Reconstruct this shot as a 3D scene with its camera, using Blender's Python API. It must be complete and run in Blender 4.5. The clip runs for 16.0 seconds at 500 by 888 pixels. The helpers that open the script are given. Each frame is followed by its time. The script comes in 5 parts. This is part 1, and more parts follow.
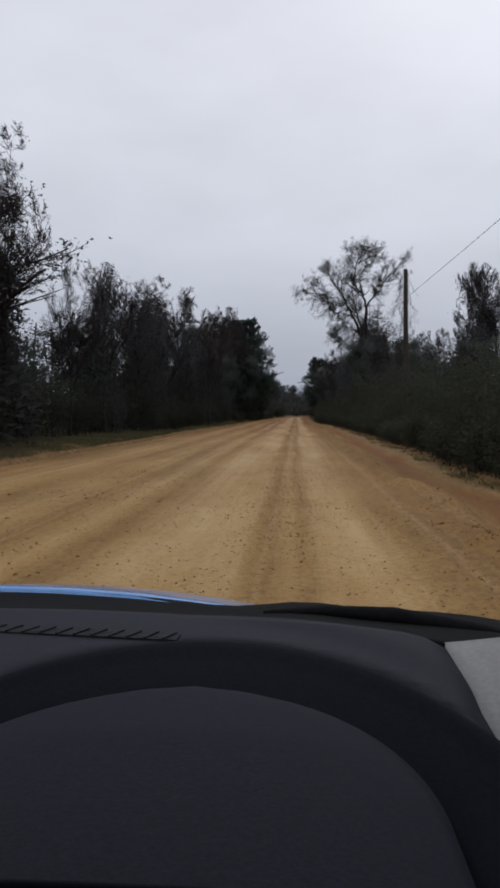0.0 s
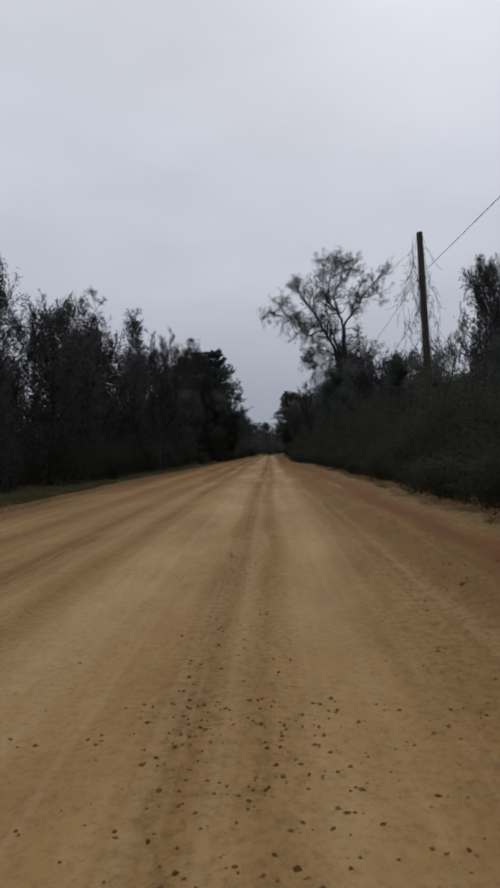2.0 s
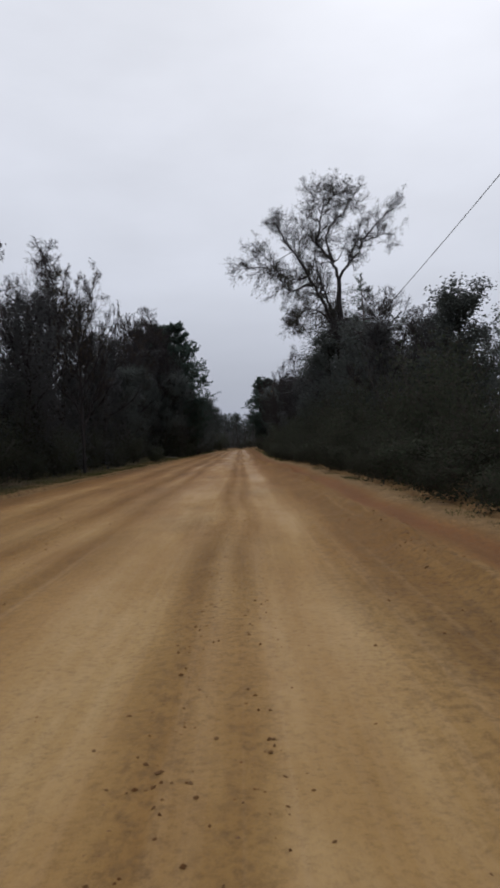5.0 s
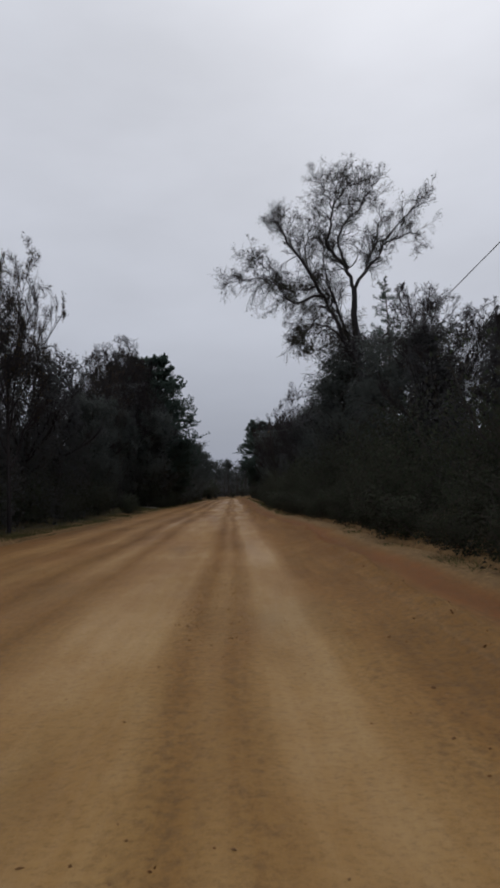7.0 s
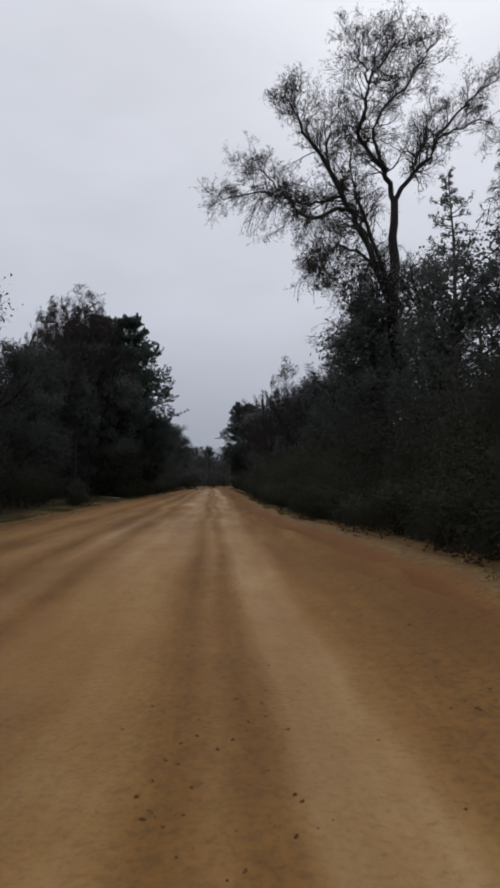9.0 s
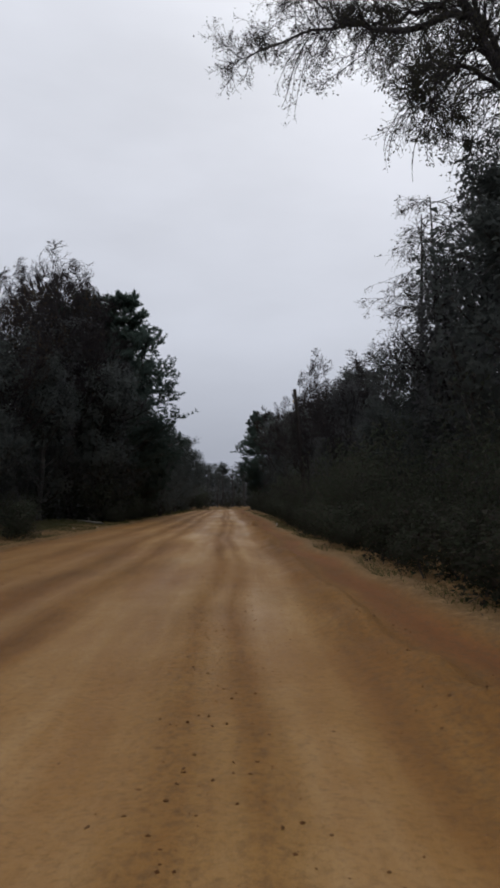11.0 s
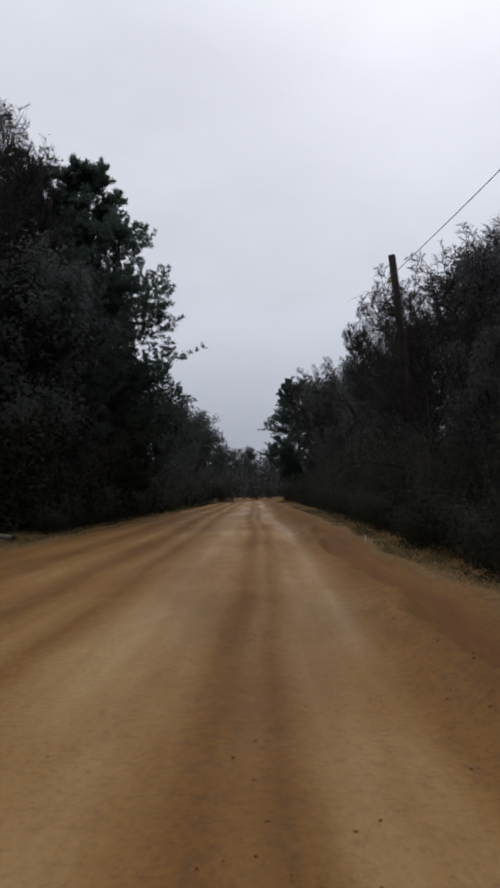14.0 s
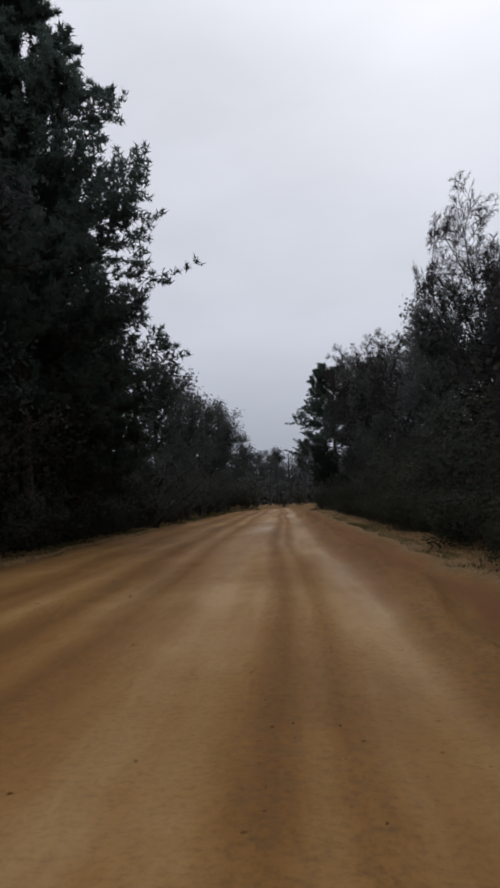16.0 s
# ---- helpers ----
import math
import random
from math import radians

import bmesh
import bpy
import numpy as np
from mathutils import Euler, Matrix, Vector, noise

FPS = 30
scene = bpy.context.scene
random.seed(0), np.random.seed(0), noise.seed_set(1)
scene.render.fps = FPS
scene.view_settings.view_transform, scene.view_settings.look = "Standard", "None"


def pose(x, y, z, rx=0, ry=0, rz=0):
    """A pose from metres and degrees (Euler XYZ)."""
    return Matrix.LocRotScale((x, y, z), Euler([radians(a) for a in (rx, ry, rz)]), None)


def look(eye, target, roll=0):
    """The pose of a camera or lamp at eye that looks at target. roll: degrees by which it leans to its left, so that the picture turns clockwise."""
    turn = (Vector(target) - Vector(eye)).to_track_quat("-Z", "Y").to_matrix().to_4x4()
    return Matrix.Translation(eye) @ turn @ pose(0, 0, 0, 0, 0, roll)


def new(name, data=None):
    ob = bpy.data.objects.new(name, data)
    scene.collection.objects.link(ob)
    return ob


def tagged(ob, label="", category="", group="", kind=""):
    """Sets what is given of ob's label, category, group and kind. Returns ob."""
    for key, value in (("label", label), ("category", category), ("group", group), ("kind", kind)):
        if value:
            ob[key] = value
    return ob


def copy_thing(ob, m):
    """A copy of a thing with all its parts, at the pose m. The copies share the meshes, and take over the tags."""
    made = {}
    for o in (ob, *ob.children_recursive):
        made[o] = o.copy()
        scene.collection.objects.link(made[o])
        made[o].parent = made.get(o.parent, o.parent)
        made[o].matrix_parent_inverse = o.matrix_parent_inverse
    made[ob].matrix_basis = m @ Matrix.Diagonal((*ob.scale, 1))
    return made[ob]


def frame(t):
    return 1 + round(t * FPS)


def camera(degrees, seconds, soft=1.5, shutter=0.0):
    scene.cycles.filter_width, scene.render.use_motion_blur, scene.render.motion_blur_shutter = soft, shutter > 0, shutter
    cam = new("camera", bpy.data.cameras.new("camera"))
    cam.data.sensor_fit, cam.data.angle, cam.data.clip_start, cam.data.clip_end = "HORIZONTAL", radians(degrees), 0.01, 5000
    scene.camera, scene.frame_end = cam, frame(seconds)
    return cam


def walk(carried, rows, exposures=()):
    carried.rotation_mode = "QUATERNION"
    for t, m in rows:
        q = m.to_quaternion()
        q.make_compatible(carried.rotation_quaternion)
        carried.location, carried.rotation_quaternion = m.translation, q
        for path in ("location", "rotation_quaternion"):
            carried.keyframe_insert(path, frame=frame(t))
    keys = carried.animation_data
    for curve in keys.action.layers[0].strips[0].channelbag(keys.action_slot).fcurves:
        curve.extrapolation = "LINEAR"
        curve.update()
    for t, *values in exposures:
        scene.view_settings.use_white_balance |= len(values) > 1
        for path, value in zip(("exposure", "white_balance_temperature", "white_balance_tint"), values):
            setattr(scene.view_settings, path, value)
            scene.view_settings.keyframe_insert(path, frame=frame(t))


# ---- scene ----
# The camera rides along a straight clay road that runs towards +y.
cam = camera(40.4, 16.0, soft=3.1)
PATH = [
    (0, 0.09, 0.00, 1.30, 3.92, -2.60, 0.36), (0.5, 0.10, 2.95, 1.30, 0.07, 0.13, 1.89), (1, 0.12, 5.81, 1.30, -0.93, 2.46, 1.47),
    (1.5, 0.14, 8.76, 1.30, 0.16, 0.58, 2.67), (2, 0.14, 11.91, 1.30, 1.72, 0.69, 2.93), (2.5, 0.14, 14.99, 1.30, -2.85, -9.53, 2.34),
    (3, 0.12, 18.33, 1.30, -2.33, -6.33, 2.15), (3.5, 0.08, 21.63, 1.30, -0.33, -5.09, 2.80), (4, 0.05, 24.65, 1.30, -0.87, -6.04, 2.08),
    (4.5, 0.06, 27.54, 1.30, -0.66, -3.23, 2.78), (7, 0.09, 41.76, 1.30, -1.45, 4.05, 2.77), (7.5, 0.08, 44.86, 1.30, -3.63, 3.27, 2.62),
    (8, 0.05, 48.07, 1.30, -3.78, 3.32, 3.23), (8.5, 0.00, 51.38, 1.30, -2.65, 2.17, 1.41), (9, -0.04, 54.86, 1.30, -3.12, 3.18, 1.20),
    (11.5, -0.08, 72.91, 1.30, -1.44, 4.90, 1.14), (12, -0.10, 76.42, 1.30, -0.82, 4.10, 2.05), (12.5, -0.11, 79.85, 1.30, -0.32, 3.02, 1.50),
    (13, -0.12, 83.33, 1.30, -0.29, 3.46, 0.95), (13.5, -0.13, 86.78, 1.30, 0.53, 4.16, 1.35), (14, -0.12, 90.19, 1.30, 0.39, 4.12, 1.93),
    (14.5, -0.14, 93.63, 1.30, 1.42, 3.93, 2.45), (15, -0.17, 96.99, 1.30, 1.63, 4.04, 3.60), (15.5, -0.16, 100.02, 1.30, 1.66, 4.93, 0.81),
    (16, -0.14, 103.37, 1.30, 2.71, 4.72, 2.26),
]
EXPOSURES = [(0.0, 0.08), (1.0, -0.08), (2.0, -0.14), (2.5, -0.2), (3.0, 0.14), (4.5, 0.18), (7.0, -0.18), (8.0, -0.15), (9.0, -0.05), (11.5, 0.02), (16.0, 0.03)]
walk(cam, [(t, pose(x, y, z, 90 + p, r, w)) for t, x, y, z, w, p, r in PATH], EXPOSURES)

# ---------------------------------------------------------------- sky and sun
def overcast_world():
    w = bpy.data.worlds.new("overcast_sky")
    scene.world = w
    w.use_nodes = True
    nt = w.node_tree
    nt.nodes.clear()
    add, link = nt.nodes.new, nt.links.new
    out, bg = add("ShaderNodeOutputWorld"), add("ShaderNodeBackground")
    sky = add("ShaderNodeTexSky")
    sky.sky_type, sky.sun_disc = "NISHITA", False
    sky.sun_elevation, sky.sun_rotation = radians(50), radians(20)
    sky.air_density, sky.dust_density = 1.0, 4.0
    dim = add("ShaderNodeHueSaturation")
    dim.inputs["Saturation"].default_value, dim.inputs["Value"].default_value = 0.25, 0.08
    link(sky.outputs[0], dim.inputs["Color"])
    tc, sep = add("ShaderNodeTexCoord"), add("ShaderNodeSeparateXYZ")
    link(tc.outputs["Generated"], sep.inputs[0])
    grad = add("ShaderNodeValToRGB")
    e = grad.color_ramp.elements
    e[0].position, e[0].color = 0.0, (0.33, 0.365, 0.46, 1)
    e[1].position, e[1].color = 1.0, (0.92, 0.945, 1.02, 1)
    for at, c in ((0.08, (0.40, 0.435, 0.53, 1)), (0.22, (0.56, 0.595, 0.69, 1)), (0.45, (0.70, 0.73, 0.82, 1)), (0.66, (0.75, 0.78, 0.865, 1))):
        s = e.new(at)
        s.color = c
    link(sep.outputs["Z"], grad.inputs[0])
    # soft cloud banks, flattened towards the horizon
    mp = add("ShaderNodeMapping")
    mp.inputs["Scale"].default_value = (1.0, 1.0, 2.6)
    link(tc.outputs["Generated"], mp.inputs[0])
    nz = add("ShaderNodeTexNoise")
    nz.inputs["Scale"].default_value, nz.inputs["Detail"].default_value, nz.inputs["Roughness"].default_value = 2.6, 5, 0.5
    link(mp.outputs[0], nz.inputs["Vector"])
    rng = add("ShaderNodeMapRange")
    rng.inputs["From Min"].default_value, rng.inputs["From Max"].default_value = 0.3, 0.7
    rng.inputs["To Min"].default_value, rng.inputs["To Max"].default_value = 0.90, 1.07
    link(nz.outputs[0], rng.inputs[0])
    mul = add("ShaderNodeMix")
    mul.data_type, mul.blend_type = "RGBA", "MULTIPLY"
    mul.inputs["Factor"].default_value = 1.0
    link(grad.outputs[0], mul.inputs[6])
    link(rng.outputs[0], mul.inputs[7])
    both = add("ShaderNodeMix")
    both.data_type = "RGBA"
    both.inputs["Factor"].default_value = 0.15
    link(mul.outputs[2], both.inputs[6])
    link(dim.outputs[0], both.inputs[7])
    link(both.outputs[2], bg.inputs[0])
    bg.inputs[1].default_value = 1.0
    link(bg.outputs[0], out.inputs[0])


overcast_world()
sun = new("sun", bpy.data.lights.new("sun", "SUN"))
sun.data.energy, sun.data.angle, sun.data.color = 0.5, radians(40), (1.0, 0.97, 0.93)
sun.matrix_world = look((-20, -30, 60), (0, 30, 0))

# ---------------------------------------------------------------- materials
def material(name, rough=0.9, spec=0.2):
    m = bpy.data.materials.new(name)
    m.use_nodes = True
    nt = m.node_tree
    b = nt.nodes["Principled BSDF"]
    b.inputs["Roughness"].default_value, b.inputs["Specular IOR Level"].default_value = rough, spec
    return m, nt, b


def noise_node(nt, scale, detail=4.0, stretch=(1, 1, 1), coord="Object", rough=0.55):
    tc, mp, nz = (nt.nodes.new(k) for k in ("ShaderNodeTexCoord", "ShaderNodeMapping", "ShaderNodeTexNoise"))
    mp.inputs["Scale"].default_value = stretch
    nz.inputs["Scale"].default_value, nz.inputs["Detail"].default_value, nz.inputs["Roughness"].default_value = scale, detail, rough
    nt.links.new(tc.outputs[coord], mp.inputs[0])
    nt.links.new(mp.outputs[0], nz.inputs["Vector"])
    return nz.outputs[0]


def ramp_node(nt, value, stops):
    r = nt.nodes.new("ShaderNodeValToRGB")
    e = r.color_ramp.elements
    e[0].position, e[0].color = stops[0][0], (*stops[0][1], 1)
    e[1].position, e[1].color = stops[-1][0], (*stops[-1][1], 1)
    for at, c in stops[1:-1]:
        e.new(at).color = (*c, 1)
    nt.links.new(value, r.inputs[0])
    return r.outputs[0]


def mix_node(nt, fac, a, b, blend="MIX"):
    m = nt.nodes.new("ShaderNodeMix")
    m.data_type, m.blend_type = "RGBA", blend
    for socket, v in ((m.inputs[0], fac), (m.inputs[6], a), (m.inputs[7], b)):
        if isinstance(v, (int, float)):
            socket.default_value = v
        elif isinstance(v, tuple):
            socket.default_value = (*v, 1)
        else:
            nt.links.new(v, socket)
    return m.outputs[2]


def math_node(nt, op, a, b=0.0):
    m = nt.nodes.new("ShaderNodeMath")
    m.operation = op
    for n, v in enumerate((a, b)):
        if isinstance(v, (int, float)):
            m.inputs[n].default_value = v
        else:
            nt.links.new(v, m.inputs[n])
    return m.outputs[0]


def span_node(nt, v, lo, hi, a=0.0, b=1.0):
    m = nt.nodes.new("ShaderNodeMapRange")
    for n, x in enumerate((lo, hi, a, b)):
        m.inputs[n + 1].default_value = x
    nt.links.new(v, m.inputs[0])
    return m.outputs[0]


def bump_node(nt, b, height, strength, distance):
    n = nt.nodes.new("ShaderNodeBump")
    n.inputs["Strength"].default_value, n.inputs["Distance"].default_value = strength, distance
    nt.links.new(height, n.inputs["Height"])
    nt.links.new(n.outputs[0], b.inputs["Normal"])


def clay_material():
    m, nt, b = material("clay_road", 0.93, 0.2)
    tc, sep = nt.nodes.new("ShaderNodeTexCoord"), nt.nodes.new("ShaderNodeSeparateXYZ")
    nt.links.new(tc.outputs["Object"], sep.inputs[0])
    wob = noise_node(nt, 1.0, 3, (0.08, 0.05, 1))
    x = math_node(nt, "ADD", sep.outputs["X"], math_node(nt, "MULTIPLY", math_node(nt, "SUBTRACT", wob, 0.5), 1.1))
    # packed pale wheel tracks and loose darker strips between them, across the road
    across = span_node(nt, x, -8.0, 5.0)
    def at(v):
        return (v + 8.0) / 13.0
    loose, pale = (0.0, 0.0, 0.0), (1.0, 1.0, 1.0)
    mid = (0.45, 0.45, 0.45)
    def grey(v):
        return (v, v, v)
    tracks = ramp_node(nt, across, [(0.0, loose), (at(-6.9), loose), (at(-6.2), mid), (at(-5.3), grey(0.7)), (at(-4.6), grey(0.15)), (at(-3.7), grey(0.75)), (at(-3.0), grey(0.1)), (at(-2.5), grey(0.85)),
                                    (at(-2.1), grey(0.25)), (at(-1.6), grey(0.85)), (at(-1.2), pale), (at(-0.62), grey(0.95)), (at(-0.42), grey(0.5)), (at(-0.3), grey(0.3)), (at(-0.2), grey(0.5)), (at(-0.1), grey(0.75)), (at(-0.02), grey(0.65)),
                                    (at(0.06), grey(0.36)), (at(0.18), grey(0.6)), (at(0.32), pale), (at(0.78), pale), (at(1.05), mid), (at(1.5), grey(0.1)), (at(2.1), loose), (at(5.0), loose)])
    broken = span_node(nt, noise_node(nt, 1.0, 5, (0.55, 0.14, 1), rough=0.6), 0.36, 0.64)
    tracks = math_node(nt, "ADD", math_node(nt, "MULTIPLY", tracks, math_node(nt, "ADD", math_node(nt, "MULTIPLY", broken, 0.42), 0.58)), math_node(nt, "MULTIPLY", math_node(nt, "SUBTRACT", 1.0, broken), 0.14))
    streak = noise_node(nt, 1.0, 6, (1.5, 0.09, 1), rough=0.6)
    fine = noise_node(nt, 1.0, 6, (3.2, 1.5, 1), rough=0.7)
    patch = noise_node(nt, 0.22, 4)
    grit = noise_node(nt, 22.0, 6, rough=0.75)
    f = math_node(nt, "ADD", math_node(nt, "MULTIPLY", tracks, 0.82), math_node(nt, "MULTIPLY", math_node(nt, "SUBTRACT", streak, 0.5), 1.25))
    f = math_node(nt, "SUBTRACT", f, 0.08)
    f = math_node(nt, "ADD", f, math_node(nt, "MULTIPLY", math_node(nt, "SUBTRACT", fine, 0.5), 0.55))
    f = math_node(nt, "ADD", f, math_node(nt, "MULTIPLY", math_node(nt, "SUBTRACT", patch, 0.42), 0.9))
    base = ramp_node(nt, f, [(0.0, (0.205, 0.112, 0.034)), (0.3, (0.268, 0.156, 0.052)), (0.62, (0.340, 0.210, 0.079)), (1.0, (0.435, 0.295, 0.138))])
    crumb = span_node(nt, noise_node(nt, 14.0, 6, (1, 0.75, 1), rough=0.75), 0.47, 0.6, 0.0, 0.7)
    crumb = math_node(nt, "MULTIPLY", crumb, math_node(nt, "SUBTRACT", 1.0, tracks))
    base_dark = (0.12, 0.068, 0.03)
    thin = noise_node(nt, 1.0, 4, (5.5, 0.022, 1), rough=0.6)
    base = mix_node(nt, span_node(nt, thin, 0.52, 0.66, 0.0, 0.3), base, (0.46, 0.315, 0.17))
    band = nt.nodes.new("ShaderNodeAttribute")
    band.attribute_name = "gutter_clay_and_shade"
    # redder, damper clay beyond the wheel tracks, more of it further along the road
    far = span_node(nt, sep.outputs["Y"], 15, 60, 0.3, 0.9)
    right = math_node(nt, "ADD", math_node(nt, "MULTIPLY", band.outputs["Fac"], 1.6), 0.26)
    redness = math_node(nt, "MULTIPLY", far, math_node(nt, "MULTIPLY", right, span_node(nt, noise_node(nt, 0.9, 5, (1, 0.25, 1)), 0.38, 0.62)))
    # sandier at the start; then damp brown clay, the trees' shade mixed into its colour
    clay = ramp_node(nt, f, [(0.0, (0.172, 0.078, 0.018)), (0.3, (0.240, 0.116, 0.029)), (0.62, (0.318, 0.172, 0.054)), (1.0, (0.430, 0.270, 0.118))])
    base = mix_node(nt, span_node(nt, sep.outputs["Y"], 30, 62), base, clay)
    col = mix_node(nt, redness, base, (0.245, 0.098, 0.026))
    # smooth, damp red gutter clay, darkened to paint in its shade; the bank beyond is pale sand
    ditch = math_node(nt, "MULTIPLY", band.outputs["Fac"], span_node(nt, sep.outputs["Y"], 32, 62, 0.85, 0.6))
    col = mix_node(nt, math_node(nt, "MULTIPLY", ditch, span_node(nt, noise_node(nt, 0.8, 4, (1, 0.3, 1)), 0.3, 0.6, 0.5, 1.0)), col, (0.160, 0.058, 0.018))
    bank = nt.nodes.new("ShaderNodeAttribute")
    bank.attribute_name = "sandy_bank"
    sand = ramp_node(nt, noise_node(nt, 5.0, 6, rough=0.7), [(0.3, (0.11, 0.066, 0.028)), (0.5, (0.21, 0.13, 0.056)), (0.7, (0.36, 0.235, 0.115))])
    col = mix_node(nt, math_node(nt, "MULTIPLY", bank.outputs["Fac"], span_node(nt, sep.outputs["Y"], 50, 90, 0.85, 0.75)), col, sand)
    col = mix_node(nt, crumb, col, base_dark)
    damp = span_node(nt, noise_node(nt, 1.0, 5, (0.55, 0.16, 1)), 0.55, 0.72, 0, 0.3)
    col = mix_node(nt, damp, col, mix_node(nt, 0.75, col, (0.0, 0.0, 0.0)), "MIX")
    col = mix_node(nt, 0.55, col, ramp_node(nt, grit, [(0.3, (0.45, 0.42, 0.4)), (0.5, (1, 1, 1)), (0.72, (1.15, 1.15, 1.15))]), "MULTIPLY")
    nt.links.new(col, b.inputs["Base Color"])
    # the packed tracks are damp and a little smoother than the loose clay
    wet = math_node(nt, "MULTIPLY", tracks, span_node(nt, noise_node(nt, 1.0, 4, (0.6, 0.05, 1)), 0.15, 0.85))
    wet = math_node(nt, "MULTIPLY", wet, span_node(nt, sep.outputs["Y"], 20, 90, 0.8, 1.35))
    nt.links.new(span_node(nt, wet, 0, 1, 0.86, 0.37), b.inputs["Roughness"])
    rough_part = math_node(nt, "SUBTRACT", 1.0, math_node(nt, "MULTIPLY", tracks, 0.3))
    relief = mix_node(nt, 0.5, grit, noise_node(nt, 5.0, 6, rough=0.7))
    bump_node(nt, b, math_node(nt, "MULTIPLY", relief, rough_part), 0.9, 0.03)
    return m


def speckled(name, dark, light, scale, rough=0.9, bump=0.4, stretch=(1, 1, 1), spec=0.2, second=None):
    m, nt, b = material(name, rough, spec)
    col = ramp_node(nt, noise_node(nt, scale, 6, stretch), [(0.3, dark), (0.7, light)])
    if second:
        col = mix_node(nt, span_node(nt, noise_node(nt, scale * 0.13, 3), 0.42, 0.6), col, second)
    nt.links.new(col, b.inputs["Base Color"])
    bump_node(nt, b, noise_node(nt, scale * 2, 5, stretch), bump, 0.03)
    return m


def leaf_material(name, colours, rough=0.55):
    """Leaves that differ from one to the next and from plant to plant."""
    m, nt, b = material(name, rough + 0.25, 0.06)
    geo, info = nt.nodes.new("ShaderNodeNewGeometry"), nt.nodes.new("ShaderNodeObjectInfo")
    n = len(colours) - 1
    col = ramp_node(nt, geo.outputs["Random Per Island"], [(i / n, c) for i, c in enumerate(colours)])
    tone = nt.nodes.new("ShaderNodeHueSaturation")
    nt.links.new(span_node(nt, info.outputs["Random"], 0, 1, 0.485, 0.515), tone.inputs["Hue"])
    nt.links.new(span_node(nt, info.outputs["Random"], 0, 1, 0.75, 1.2), tone.inputs["Value"])
    nt.links.new(col, tone.inputs["Color"])
    nt.links.new(tone.outputs[0], b.inputs["Base Color"])
    # thin leaves let some light through
    out = next(n for n in nt.nodes if n.type == "OUTPUT_MATERIAL")
    thin, both = nt.nodes.new("ShaderNodeBsdfTranslucent"), nt.nodes.new("ShaderNodeMixShader")
    nt.links.new(tone.outputs[0], thin.inputs["Color"])
    both.inputs[0].default_value = 0.5
    nt.links.new(b.outputs[0], both.inputs[1])
    nt.links.new(thin.outputs[0], both.inputs[2])
    nt.links.new(both.outputs[0], out.inputs["Surface"])
    return m


CLAY = clay_material()
def floor_material():
    """Leaf litter and weeds, with bare trodden clay where the verge meets the road."""
    m, nt, b = material("forest_floor", 0.95, 0.1)
    tc, sep = nt.nodes.new("ShaderNodeTexCoord"), nt.nodes.new("ShaderNodeSeparateXYZ")
    nt.links.new(tc.outputs["Object"], sep.inputs[0])
    litter_col = ramp_node(nt, noise_node(nt, 7.0, 8, rough=0.75), [(0.3, (0.028, 0.022, 0.013)), (0.55, (0.075, 0.052, 0.03)), (0.72, (0.13, 0.09, 0.05))])
    weeds = mix_node(nt, span_node(nt, noise_node(nt, 0.5, 5), 0.45, 0.62, 0, 0.7), litter_col, (0.042, 0.048, 0.02))
    dirt = ramp_node(nt, noise_node(nt, 4.0, 7, rough=0.7), [(0.3, (0.10, 0.056, 0.025)), (0.7, (0.26, 0.16, 0.072))])
    wob = math_node(nt, "MULTIPLY", math_node(nt, "SUBTRACT", noise_node(nt, 0.9, 5), 0.5), 2.4)
    x = math_node(nt, "ADD", sep.outputs["X"], wob)
    near = math_node(nt, "MULTIPLY", span_node(nt, x, 5.2, 4.2), span_node(nt, x, -9.0, -8.1))
    nt.links.new(mix_node(nt, near, weeds, dirt), b.inputs["Base Color"])
    bump_node(nt, b, noise_node(nt, 9.0, 7, rough=0.7), 1.0, 0.06)
    return m


FOREST_FLOOR = floor_material()
BARK = speckled("grey_bark", (0.022, 0.02, 0.019), (0.066, 0.06, 0.055), 9.0, 0.92, 0.7, (1, 1, 0.2))
TWIG_BARK = speckled("winter_twig_bark", (0.014, 0.012, 0.013), (0.036, 0.031, 0.032), 9.0, 0.92, 0.5, (1, 1, 0.2))
PALE_BARK = speckled("pale_bark", (0.09, 0.08, 0.07), (0.24, 0.22, 0.19), 7.0, 0.92, 0.5, (1, 1, 0.25))
PINE_BARK = speckled("pine_bark", (0.038, 0.030, 0.026), (0.10, 0.076, 0.062), 8.0, 0.95, 0.9, (1, 1, 0.3))
POLE_WOOD = speckled("weathered_pole_wood", (0.022, 0.019, 0.018), (0.062, 0.054, 0.047), 12.0, 0.9, 0.5, (1, 1, 0.04))
VINE_LEAF = leaf_material("vine_leaves", [(0.069, 0.072, 0.072), (0.079, 0.081, 0.080), (0.084, 0.083, 0.087), (0.073, 0.076, 0.076)])
EVERGREEN_LEAF = leaf_material("evergreen_leaves", [(0.067, 0.077, 0.072), (0.079, 0.089, 0.083), (0.087, 0.094, 0.088), (0.073, 0.083, 0.077)], 0.45)
BROWN_LEAF = leaf_material("dry_leaves", [(0.06, 0.04, 0.022), (0.11, 0.075, 0.04), (0.05, 0.045, 0.025), (0.085, 0.06, 0.035)], 0.7)
OAK_LEAF = leaf_material("oak_leaves", [(0.034, 0.034, 0.026), (0.052, 0.050, 0.036), (0.042, 0.040, 0.030), (0.060, 0.052, 0.040)], 0.6)
